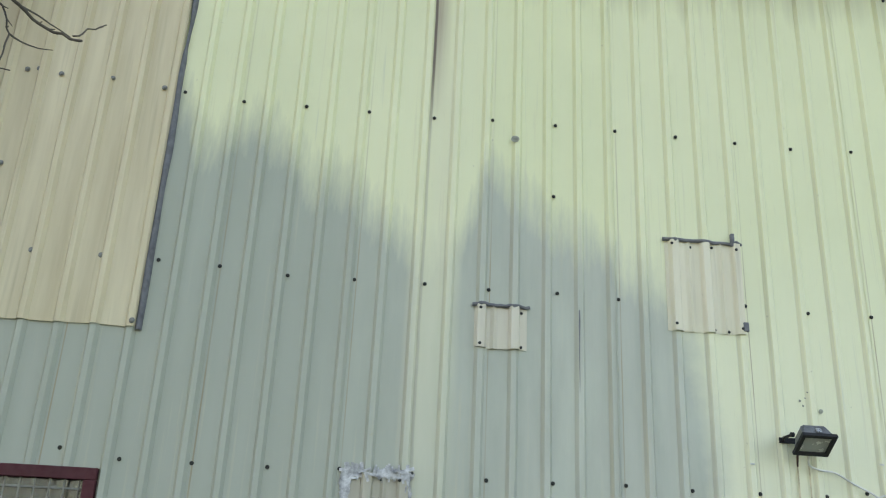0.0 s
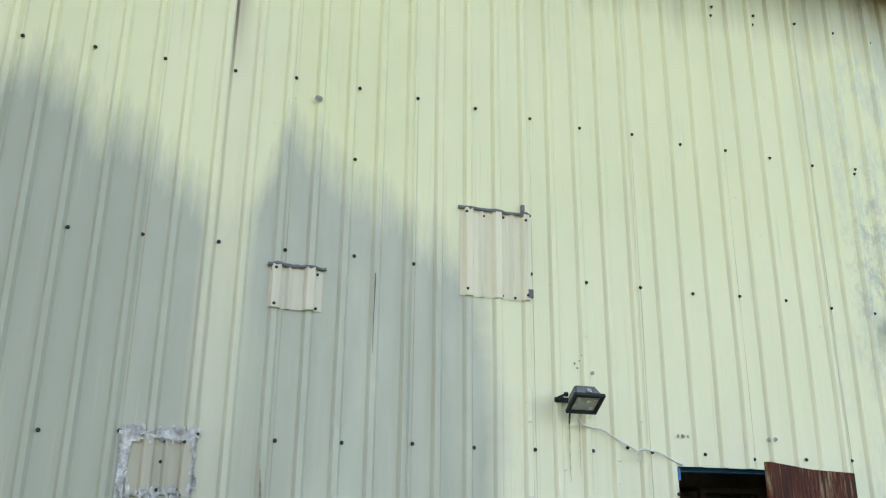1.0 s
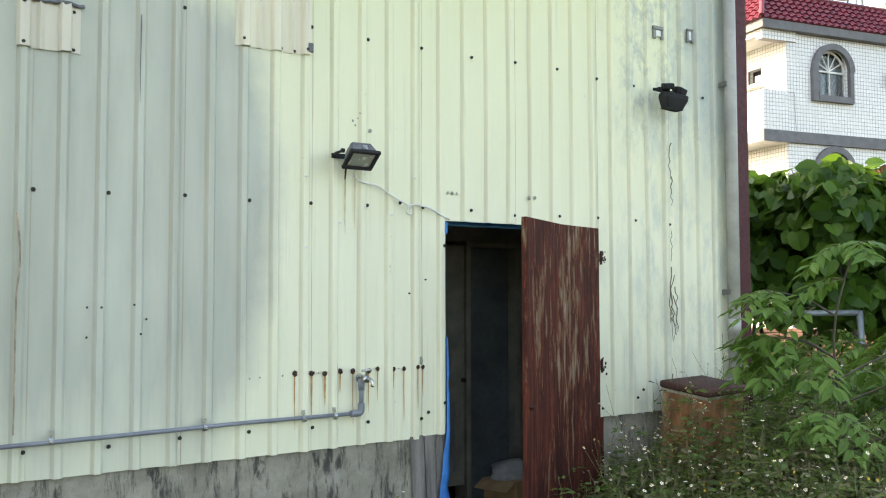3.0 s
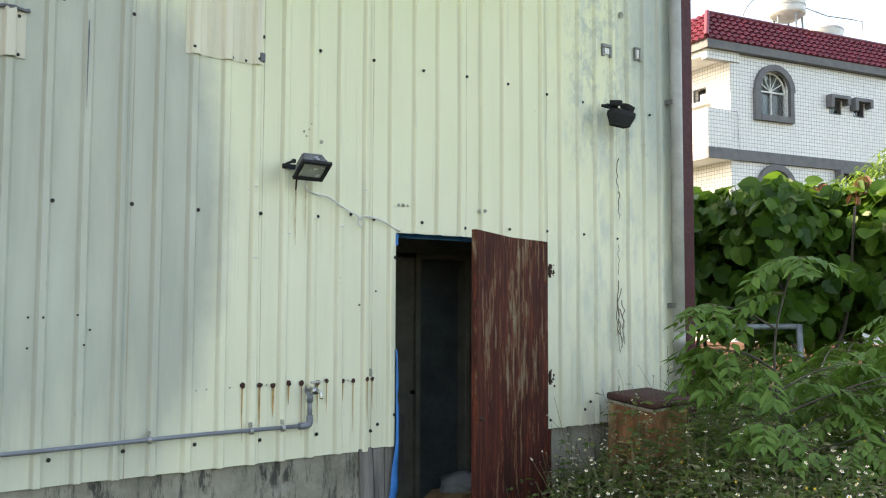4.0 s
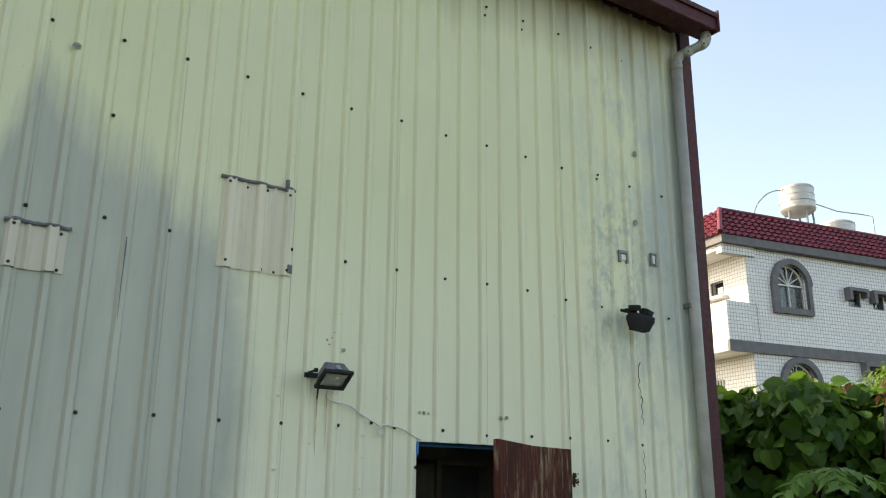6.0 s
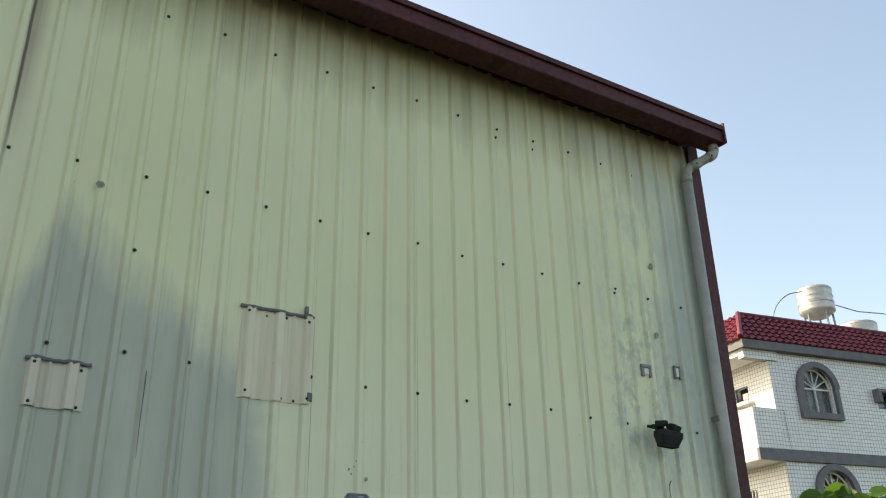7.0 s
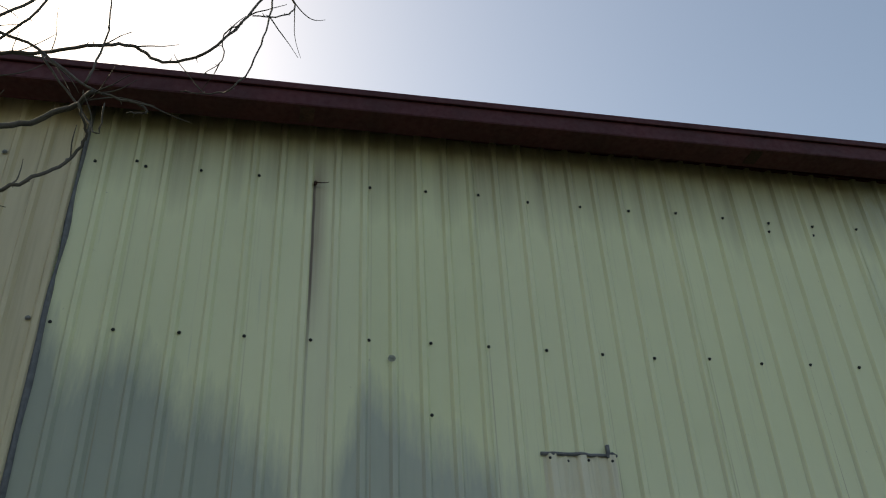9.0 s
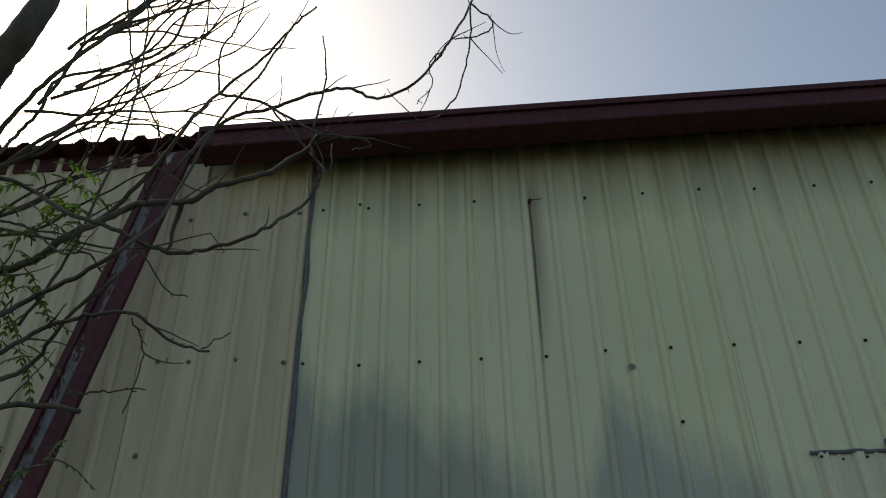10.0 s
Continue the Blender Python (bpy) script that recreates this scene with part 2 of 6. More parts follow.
def rusty_box():
    m = Mat("rusty_orange", rough=0.75)
    cloud = m.noise(7, (1, 1, 0.8), 6, 0.65)
    c = m.mix(m.ramp(cloud, 0.35, 0.65), (0.19, 0.072, 0.032), (0.45, 0.19, 0.08))
    c = m.mix(m.ramp(m.noise(10, (1, 1, 0.5), 5), 0.56, 0.64, 0, 0.85), c, (0.40, 0.27, 0.15))
    c = m.mix(m.ramp(m.noise(4, (1, 1, 1), 5), 0.55, 0.7, 0, 0.8), c, (0.055, 0.025, 0.018))
    m.color(c).bump(cloud, 0.004, 0.6)
    return m.m


def leaf_paint(name, dark, light, gloss=0.45, through=0.35, back=None):
    """Leaves that differ one by one and let some light through."""
    m = Mat(name, rough=gloss)
    m.b.inputs["Specular IOR Level"].default_value = 0.28
    r = m.island()
    c = m.mix(m.ramp(r, 0, 1), dark, light)
    c = m.mix(m.ramp(m.noise(14, detail=3), 0.4, 0.7, 0, 0.35), c, dark)
    if back:
        c = m.mix(m.ramp(r, 0.994, 0.997), c, back)
    m.color(c)
    tr = m.node("ShaderNodeBsdfTranslucent")
    m.put(tr.inputs[0], m.mix(0.5, c, (0.22, 0.42, 0.05)))
    ms = m.node("ShaderNodeMixShader")
    ms.inputs[0].default_value = through
    m.t.links.new(m.b.outputs[0], ms.inputs[1])
    m.t.links.new(tr.outputs[0], ms.inputs[2])
    m.t.links.new(ms.outputs[0], m.t.nodes["Material Output"].inputs[0])
    return m.m


def tiled_wall(name, dark, light, joint, size=0.2):
    """Small wall tiles: a brick pattern of square tiles with recessed joints, in the wall's own frame."""
    m = Mat(name, rough=0.3)
    x, y, z = m.xyz()
    n = m.node("ShaderNodeCombineXYZ")
    m.put(n.inputs[0], m.math("ADD", x, y))
    m.put(n.inputs[1], z)
    b = m.node("ShaderNodeTexBrick", offset=0.0)
    m.put(b.inputs["Vector"], n.outputs[0])
    m.put(b.inputs["Color1"], dark)
    m.put(b.inputs["Color2"], light)
    m.put(b.inputs["Mortar"], joint)
    b.inputs["Scale"].default_value = 1.0
    b.inputs["Mortar Size"].default_value = size * 0.075
    b.inputs["Brick Width"].default_value = size
    b.inputs["Row Height"].default_value = size
    c = m.mix(m.ramp(m.noise(0.9, detail=5), 0.4, 0.7, 0, 0.3), b.outputs[0], tuple(v * 0.75 for v in light))
    m.color(c).rough(m.ramp(b.outputs[1], 0, 1, 0.3, 0.8)).bump(m.math("SUBTRACT", 1.0, b.outputs[1]), 0.006, 0.6)
    return m.m


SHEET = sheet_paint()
TAN = tan_paint("tan_paint", (0.53, 0.448, 0.295), (0.675, 0.59, 0.41))
PATCH = tan_paint("patch_paint", (0.665, 0.615, 0.465), (0.775, 0.72, 0.565))
PATCH_DULL = tan_paint("dull_patch_paint", (0.56, 0.52, 0.425), (0.66, 0.615, 0.50))
PATCH_OLD = tan_paint("old_patch_paint", (0.40, 0.375, 0.30), (0.50, 0.46, 0.37))
MAROON = plain("maroon_paint", (0.072, 0.009, 0.014), 0.7, 0, 0.3, 3)
def worn_paint():
    """Maroon paint flaked away from grey metal in ragged patches."""
    m = Mat("flaking_maroon", rough=0.6)
    flake = m.noise(6, (1.5, 1.5, 0.6), 8, 0.7)
    bare = m.mix(m.ramp(m.noise(20), 0.3, 0.7), (0.10, 0.105, 0.11), (0.20, 0.205, 0.21))
    c = m.mix(m.ramp(flake, 0.46, 0.50), (0.07, 0.012, 0.016), bare)
    c = m.mix(m.ramp(m.noise(9, (2, 2, 0.6), 6), 0.60, 0.64, 0, 0.8), c, (0.42, 0.41, 0.39))
    m.color(c).bump(m.ramp(flake, 0.44, 0.52), 0.003, 0.6)
    return m.m


MAROON_WORN = worn_paint()
SCREW = plain("dark_screw", (0.03, 0.03, 0.028), 0.6, 0.3, 0.3, 60, 0)
WASHER = plain("grey_washer", (0.22, 0.22, 0.21), 0.5, 0.5, 0.3, 60, 0)
SEALANT = plain("grey_sealant", (0.155, 0.16, 0.175), 0.7, 0, 0.35, 25, 0.006)
WHITE_SEALANT = plain("white_sealant", (0.55, 0.55, 0.56), 0.7, 0, 0.6, 28, 0.008)
PVC = plain("grey_pvc", (0.195, 0.21, 0.24), 0.45, 0, 0.25, 5)
PVC_DARK = plain("dark_grey_pvc", (0.115, 0.125, 0.142), 0.4, 0, 0.3, 5)
PVC_PALE = plain("pale_pvc", (0.37, 0.365, 0.33), 0.5, 0, 0.25, 4)
CHROME = plain("dull_chrome", (0.55, 0.55, 0.54), 0.28, 1.0, 0.3, 20)
BLACK = plain("black_housing", (0.010, 0.010, 0.012), 0.75, 0.0, 0.3, 25)
LAMP_GREY = plain("weathered_lamp_housing", (0.17, 0.175, 0.19), 0.5, 0.4, 0.5, 22)
REFLECTOR = plain("lamp_reflector", (0.78, 0.80, 0.76), 0.45, 0.0, 0.2, 30)
BOARD = rust_wood()
CONCRETE = old_concrete()
RUSTY = rusty_box()
LID = plain("brown_lid", (0.085, 0.033, 0.026), 0.85, 0, 0.5, 7, 0.004)
TRIM_PALE = plain("pale_trim", (0.42, 0.37, 0.28), 0.5, 0, 0.3, 12)
BLUE = plain("blue_tarp", (0.008, 0.185, 0.52), 0.5, 0, 0.25, 6, 0.01)
INNER = plain("dim_plaster", (0.24, 0.245, 0.23), 0.85, 0, 0.45, 3, 0.004)
INNER_DOOR = plain("inner_door_paint", (0.088, 0.11, 0.118), 0.6, 0, 0.4, 3)
INNER_FRAME = plain("inner_frame_wood", (0.215, 0.21, 0.17), 0.7, 0, 0.3, 6)
CARD = plain("cardboard", (0.36, 0.23, 0.12), 0.85, 0, 0.25, 9)
FILM = plain("plastic_film", (0.30, 0.31, 0.31), 0.35, 0, 0.2, 15, 0.01)
BARK = plain("grey_bark", (0.10, 0.085, 0.068), 0.9, 0, 0.45, 12, 0.006, (1, 1, 0.4))
STEM = plain("green_stem", (0.14, 0.135, 0.06), 0.7, 0, 0.3, 20, 0)
VINE = plain("dry_vine", (0.16, 0.125, 0.085), 0.9, 0, 0.4, 30, 0)
WIRE = plain("white_wire", (0.72, 0.72, 0.68), 0.5, 0, 0.2, 20, 0)
RUSTSPOT = plain("rust_spot", (0.055, 0.022, 0.014), 0.9, 0, 0.5, 60, 0)
RUN = plain("rust_run", (0.52, 0.31, 0.12), 0.8, 0, 0.4, 25, 0)
RUN_PALE = plain("pale_dirt_run", (0.62, 0.54, 0.36), 0.8, 0, 0.4, 25, 0)
STREAK = plain("brown_streak", (0.42, 0.34, 0.25), 0.8, 0, 0.5, 14, 0)
SMUDGE = plain("grey_smudge", (0.33, 0.34, 0.28), 0.85, 0, 0.5, 30, 0)
WOODGREY = plain("grey_wood", (0.21, 0.19, 0.175), 0.9, 0, 0.45, 6, 0.006, (5, 5, 0.4))
TILE = tiled_wall("white_tiles", (0.74, 0.735, 0.735), (0.82, 0.815, 0.81), (0.36, 0.365, 0.37), 0.105)
GREYTRIM = plain("grey_tile_trim", (0.13, 0.13, 0.14), 0.6, 0, 0.25, 4)
ROOFTILE = plain("red_roof_tile", (0.155, 0.018, 0.032), 0.4, 0, 0.3, 3)
WHITE_PAINT = plain("white_frame_paint", (0.72, 0.72, 0.70), 0.5, 0, 0.12, 6, 0)
STEEL = plain("tank_steel", (0.50, 0.485, 0.46), 0.4, 0.6, 0.2, 3)
GALV = plain("galvanised_pipe", (0.23, 0.26, 0.28), 0.5, 0.4, 0.3, 9)
BRICKRED = plain("salmon_brick", (0.40, 0.23, 0.165), 0.85, 0, 0.35, 8)
CURTAIN = plain("blue_curtain", (0.16, 0.35, 0.42), 0.8, 0, 0.2, 6)
# near-black colour standing in for the shade of rooms behind windows
DARK = plain("room_shade_black", (0.02, 0.022, 0.025), 0.8, 0, 0.3, 4, 0)
BIGLEAF = leaf_paint("large_leaf", (0.020, 0.064, 0.010), (0.085, 0.185, 0.024), 0.42, 0.36)
PINNATE = leaf_paint("shrub_leaf", (0.078, 0.165, 0.034), (0.155, 0.27, 0.06), 0.55, 0.32)
WEED = leaf_paint("weed_leaf", (0.046, 0.086, 0.021), (0.165, 0.205, 0.058), 0.55, 0.32, (0.17, 0.13, 0.06))
REDLEAF = leaf_paint("young_red_leaf", (0.12, 0.035, 0.03), (0.22, 0.08, 0.05), 0.5, 0.3)
FARLEAF = leaf_paint("far_leaf", (0.06, 0.12, 0.02), (0.14, 0.22, 0.04), 0.6, 0.3)
PETAL = plain("white_petal", (0.82, 0.82, 0.78), 0.7, 0, 0.08, 20, 0)
YELLOW = plain("yellow_centre", (0.65, 0.42, 0.05), 0.7, 0, 0.2, 40, 0)
GROUND = plain("earth_and_litter", (0.042, 0.042, 0.025), 0.95, 0, 0.5, 2.5, 0.02)
glass = Mat("window_glass", (0.55, 0.62, 0.64), 0.05)
glass.b.inputs["Transmission Weight"].default_value = 0.9
glass.b.inputs["Specular IOR Level"].default_value = 0.25
glass.rough(glass.ramp(glass.noise(3), 0.3, 0.7, 0.04, 0.1))
GLASS = glass.m


# ---- mesh helpers ----
def part(name, bm, material, parent=None, label="", smooth=False):
    me = bpy.data.meshes.new(name)
    bm.normal_update()
    bm.to_mesh(me)
    bm.free()
    for mt in (material if isinstance(material, (list, tuple)) else [material]):
        me.materials.append(mt)
    if smooth:
        for p in me.polygons:
            p.use_smooth = True
    ob = new(name, me)
    if parent is not None:
        ob.parent = parent
    if label:
        ob["label"] = label
    return ob


def thing(name, label, category, at=(0, 0, 0), rz=0.0, group="", kind=""):
    ob = new(name)
    ob.empty_display_size = 0.1
    ob.matrix_world = pose(*at, 0, 0, rz)
    return tagged(ob, label, category, group, kind)


def box(bm, x0, x1, y0, y1, z0, z1, bevel=0.0, m=None):
    r = bmesh.ops.create_cube(bm, size=1, matrix=Matrix.LocRotScale(((x0 + x1) / 2, (y0 + y1) / 2, (z0 + z1) / 2), None, (x1 - x0, y1 - y0, z1 - z0)))
    vs = r["verts"]
    if bevel:
        es = {e for v in vs for e in v.link_edges}
        r2 = bmesh.ops.bevel(bm, geom=list(es), offset=bevel, segments=2, profile=0.5, affect="EDGES")
        vs = list({v for f in r2["faces"] for v in f.verts} | {v for v in vs if v.is_valid})
    if m is not None:
        bmesh.ops.transform(bm, matrix=m, verts=vs)
    return vs


def boxes(*specs, bevel=0.0):
    bm = bmesh.new()
    for s in specs:
        box(bm, *s, bevel=bevel)
    return bm


def tube(bm, pts, r0, r1=None, seg=8, close=True):
    """A round bar along points, its radius going from r0 to r1."""
    pts = [Vector(p) for p in pts]
    r1 = r0 if r1 is None else r1
    n = len(pts)
    rings = []
    side = None
    for i, p in enumerate(pts):
        way = (pts[min(i + 1, n - 1)] - pts[max(i - 1, 0)]).normalized()
        if side is None:
            side = way.orthogonal().normalized()
        side = (side - way * side.dot(way)).normalized()
        up = way.cross(side)
        r = r0 + (r1 - r0) * i / (n - 1)
        rings.append([bm.verts.new(p + (side * math.cos(a) + up * math.sin(a)) * r) for a in (math.tau * k / seg for k in range(seg))])
    for a, b in zip(rings, rings[1:]):
        for k in range(seg):
            bm.faces.new((a[k], a[(k + 1) % seg], b[(k + 1) % seg], b[k]))
    if close:
        bm.faces.new(list(reversed(rings[0])))
        bm.faces.new(rings[-1])


def curve_pts(pts, step=6):
    """Points of a smooth curve through the given ones."""
    p = [Vector(v) for v in pts]
    p = [p[0] * 2 - p[1]] + p + [p[-1] * 2 - p[-2]]
    out = []
    for i in range(1, len(p) - 2):
        a, b, c, d = p[i - 1:i + 3]
        for k in range(step):
            t = k / step
            out.append(0.5 * (2 * b + (c - a) * t + (2 * a - 5 * b + 4 * c - d) * t * t + (3 * b - a - 3 * c + d) * t ** 3))
    return out + [p[-2]]


def disc(bm, center, r, depth, axis="Y", seg=10, dome=0.0):
    rot = {"Y": Euler((radians(90), 0, 0)), "X": Euler((0, radians(90), 0)), "Z": Euler((0, 0, 0))}[axis]
    bmesh.ops.create_cone(bm, cap_ends=True, segments=seg, radius1=r, radius2=r * (1 - dome), depth=depth, matrix=Matrix.LocRotScale(center, rot, None))


# ---- ground ----
bm = bmesh.new()
N = 60
grid = {}
for i in range(N + 1):
    for j in range(N + 1):
        u, v = (i / N * 2 - 1), (j / N * 2 - 1)
        gx, gy = 2 + math.copysign(abs(u) ** 3 * 900 + abs(u) * 8, u), -1 + math.copysign(abs(v) ** 3 * 900 + abs(v) * 8, v)
        near = max(0.0, 1 - math.hypot(gx, gy) / 30)
        grid[i, j] = bm.verts.new((gx, gy, 0.05 * near * noise.noise((gx * 0.7, gy * 0.7, 0)) - 0.02))
for i in range(N):
    for j in range(N):
        bm.faces.new((grid[i, j], grid[i + 1, j], grid[i + 1, j + 1], grid[i, j + 1]))
tagged(part("ground", bm, GROUND, smooth=True), "bare brown earth with leaf litter under the weeds", "ground", kind="structure")


# ---- metal shed: walls of ribbed sheets ----
PITCH, RIB0 = 0.17275, -2.28
EAVE = 5.70
DOOR_L, DOOR_R, DOOR_TOP, SILL = 0.0, 1.17, 2.05, 0.79
rng = random.Random(4)


def rib_profile(x0, x1, height=0.023, base=0.028, crest=0.013, extra=()):
    """(x, y) points of a ribbed sheet between x0 and x1; ribs stand out to -y."""
    pts = {round(x0, 4), round(x1, 4), *extra}
    k0, k1 = math.floor((x0 - RIB0) / PITCH) - 1, math.ceil((x1 - RIB0) / PITCH) + 1
    out = []
    for k in range(k0, k1 + 1):
        c = RIB0 + k * PITCH
        for d in (-base, -crest, crest, base):
            pts.add(round(c + d, 4))
    for x in sorted(p for p in pts if x0 - 1e-6 <= p <= x1 + 1e-6):
        f = ((x - RIB0 + PITCH / 2) % PITCH) - PITCH / 2
        a = abs(f)
        y = -height if a <= crest + 1e-4 else (-height * (base - a) / (base - crest) if a < base else 0.0)
        out.append((x, y))
    return out


def ribbed(x0, x1, z0, z1, front=0.0, holes=(), thick=0.003, wobble=0.0, height=0.023, zlines=()):
    """A ribbed sheet with a back skin; holes are (x0, x1, z0, z1) through it."""
    bm = bmesh.new()
    cuts = [v for h in holes for v in h[:2] if x0 < v < x1]
    prof = rib_profile(x0, x1, height, extra=[round(c, 4) for c in cuts])
    zs = sorted({z0, z1, *[v for h in holes for v in h[2:] if z0 < v < z1], *[v for v in zlines if z0 < v < z1]})
    cols = []
    for x, y in prof:
        col = []
        for z in zs:
            dy = wobble * noise.noise((x * 3, z * 1.3, 7.0))
            dz = 0.004 * noise.noise((x * 6, z, 1.0)) if z in (z0,) else 0.0
            col.append((bm.verts.new((x, y + front + dy, z + dz)), bm.verts.new((x, y + front + dy + thick, z + dz))))
        cols.append(col)
    for i in range(len(prof) - 1):
        xm = (prof[i][0] + prof[i + 1][0]) / 2
        for j in range(len(zs) - 1):
            zm = (zs[j] + zs[j + 1]) / 2
            if any(h[0] < xm < h[1] and h[2] < zm < h[3] for h in holes):
                continue
            a, b, c, d = cols[i][j], cols[i + 1][j], cols[i + 1][j + 1], cols[i][j + 1]
            bm.faces.new((a[0], b[0], c[0], d[0]))
            bm.faces.new((d[1], c[1], b[1], a[1]))
            if j == 0 or any(h[0] < xm < h[1] and abs(zs[j] - h[3]) < 1e-6 for h in holes):
                bm.faces.new((a[1], b[1], b[0], a[0]))
    return bm


wall = thing("wall_south", "shed wall of faded cream-green ribbed steel sheets with a large grey field", "wall", kind="structure")
HOLES = [(DOOR_L, 0.80, 0.0, DOOR_TOP), (0.80, DOOR_R, 0.0, 2.02), (-5.1, -4.04, 0.9, 2.05)]
WOB = [0.79 + 0.24 * k for k in range(21)]
edges = [-0.875 + 0.691 * k for k in range(-14, 5)] + [2.66]
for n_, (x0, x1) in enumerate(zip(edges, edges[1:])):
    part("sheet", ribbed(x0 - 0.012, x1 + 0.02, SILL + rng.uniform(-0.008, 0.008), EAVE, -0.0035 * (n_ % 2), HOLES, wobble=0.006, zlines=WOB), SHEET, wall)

# sheets nailed on later, cream-tan, over the upper part at the far end
for x0, x1 in ((-10.2, -6.9), (-6.92, -4.9), (-4.92, -3.985)):
    part("tan_sheet", ribbed(x0, x1, 2.735, EAVE, -0.012 - 0.004 * (x0 < -6), (), 0.003, 0.008, 0.023, WOB), TAN, wall, "cream-tan ribbed steel sheet laid over the older wall")

# grey sealant down the edge of the tan sheet
bm = bmesh.new()
pts = [(-3.972 + 0.012 * noise.noise((0, z * 2.3, 3)), -0.018, z) for z in [2.72 + 0.09 * k for k in range(33)]]
prev = None
for i, (x, y, z) in enumerate(pts):
    w = 0.017 + 0.010 * noise.noise((5, z * 3.1, 0)) - (0.006 if z > 4.3 else 0)
    ring = [bm.verts.new(v) for v in ((x - w, y + 0.004, z), (x - w * 0.4, y - 0.012, z), (x + w * 0.5, y - 0.010, z), (x + w, y + 0.016, z))]
    if prev:
        for k in range(3):
            bm.faces.new((prev[k], prev[k + 1], ring[k + 1], ring[k]))
    prev = ring
part("sealant_strip", bm, SEALANT, wall, "smeared grey sealant along the sheet edge", True)

# concrete plinth, under the sheets, both sides of the doorway
plinth = thing("plinth", "stained grey concrete plinth under the steel sheets", "plinth", kind="structure")
for x0, x1 in ((-10.2, -0.03), (1.23, 2.68)):
    bm = bmesh.new()
    box(bm, x0, x1, 0.012, 0.16, -0.15, 0.86, 0.008)
    part("plinth_block", bm, CONCRETE, plinth)

# the other three walls and the roof
body = thing("shed_shell", "closed back and sides of the ribbed steel shed", "wall", kind="structure")
part("side_wall", boxes((2.63, 2.70, 0.02, 9.0, -0.1, EAVE)), SHEET, body)
part("side_wall", boxes((-10.2, -10.12, 0.02, 9.0, -0.1, EAVE)), SHEET, body)
part("back_wall", boxes((-10.2, 2.7, 9.0, 9.06, -0.1, EAVE)), SHEET, body)
bm = bmesh.new()
slope = math.tan(radians(7))
x = -10.4
prev = None
while x < 2.78:
    for dx, h in ((0.0, 0.0), (0.03, 0.035), (0.075, 0.035), (0.105, 0.0)):
        y0, y1 = -0.16, 9.2
        cur = [bm.verts.new((x + dx, y, 5.72 + h + t + (y - y0) * slope * (1 if y < 5 else 0.5))) for y in (y0, y1) for t in (0, -0.012)]
        if prev:
            bm.faces.new((prev[0], cur[0], cur[2], prev[2]))
            bm.faces.new((prev[3], cur[3], cur[1], prev[1]))
            bm.faces.new((prev[1], cur[1], cur[0], prev[0]))
        prev = cur
    x += 0.2
roof = tagged(part("roof", bm, MAROON), "maroon ribbed steel roof with a low eave", "roof", kind="structure")
part("eave_board", boxes((-10.2, 2.7, -0.03, 0.0, 5.60, 5.72)), MAROON, body, "dark maroon board closing the eave")

# corner flashing and gutter
trim = tagged(part("corner_trim", boxes((2.615, 2.745, -0.034, -0.006, 0.62, EAVE + 0.05), (2.705, 2.745, -0.006, 0.12, 0.62, EAVE + 0.05), bevel=0.003), MAROON),
              "maroon steel corner flashing of the shed", "corner trim", kind="structure")
gutter = thing("gutter", "dark maroon box gutter hung out from the eave", "gutter")
GX0, GX1, GY, GBACK = -4.66, 2.75, -0.32, -0.132


def fall(x):
    """The gutter's underside runs a little out of level."""
    return 5.497 + 0.0105 * (x + 2.0)


def along_gutter(y0, y1, z0, z1, x0=GX0, x1=GX1, bevel=0.0):
    bm = bmesh.new()
    box(bm, x0, x1, y0, y1, z0, z1, bevel)
    for v in bm.verts:
        v.co.z += fall(v.co.x)
    return bm


part("front", along_gutter(GY, GY + 0.004, 0.006, 0.155), MAROON, gutter)
part("bottom", along_gutter(GY + 0.004, GBACK, 0.0, 0.004), MAROON, gutter)
bm = along_gutter(GBACK, GBACK + 0.004, 0.0, 0.19)
for v in bm.verts:
    if v.co.z > 5.6:
        v.co.z = 5.735
part("back", bm, MAROON, gutter)
part("lip", along_gutter(GY - 0.020, GY - 0.001, 0.112, 0.160, bevel=0.006), MAROON, gutter)
part("end_cap", along_gutter(GY - 0.024, GBACK + 0.006, -0.014, 0.185, GX1 - 0.004, GX1 + 0.016, 0.003), MAROON, gutter)
part("end_cap", along_gutter(GY - 0.010, GBACK + 0.006, -0.004, 0.165, GX0 - 0.018, GX0 - 0.001, 0.003), MAROON, gutter)
for gx in (-2.72, 0.35):
    part("joint_strap", along_gutter(GY + 0.02, GBACK - 0.03, -0.0035, -0.0005, gx, gx + 0.09), RUSTSPOT if gx > 0 else LID, gutter, "stained joint strap under the gutter")
for k in range(8):
    gx = -4.2 + k * 0.95
    part("hanger", along_gutter(GBACK + 0.005, -0.032, 0.10, 0.104, gx, gx + 0.03), MAROON, gutter)

# leaning maroon post, worn to bare metal
post = thing("leaning_post", "leaning maroon steel channel with paint worn to grey metal", "post")


def post_part(name, x0, x1, y0, y1, mat, label=""):
    """A straight length of the channel; it leans away along the wall as it goes down."""
    bm = bmesh.new()
    vs = box(bm, x0, x1, y0, y1, 0, 1, 0.002)
    n = 14
    bmesh.ops.subdivide_edges(bm, edges=[e for e in bm.edges if abs(e.verts[0].co.z - e.verts[1].co.z) > 0.9], cuts=n)
    for v in bm.verts:
        z = v.co.z * 5.58 - 0.1
        v.co = Vector((v.co.x - 4.83 + (z - 5.4) * 0.196 + 0.004 * noise.noise((0, 0, z * 2)), v.co.y, z))
    part(name, bm, mat, post, label)


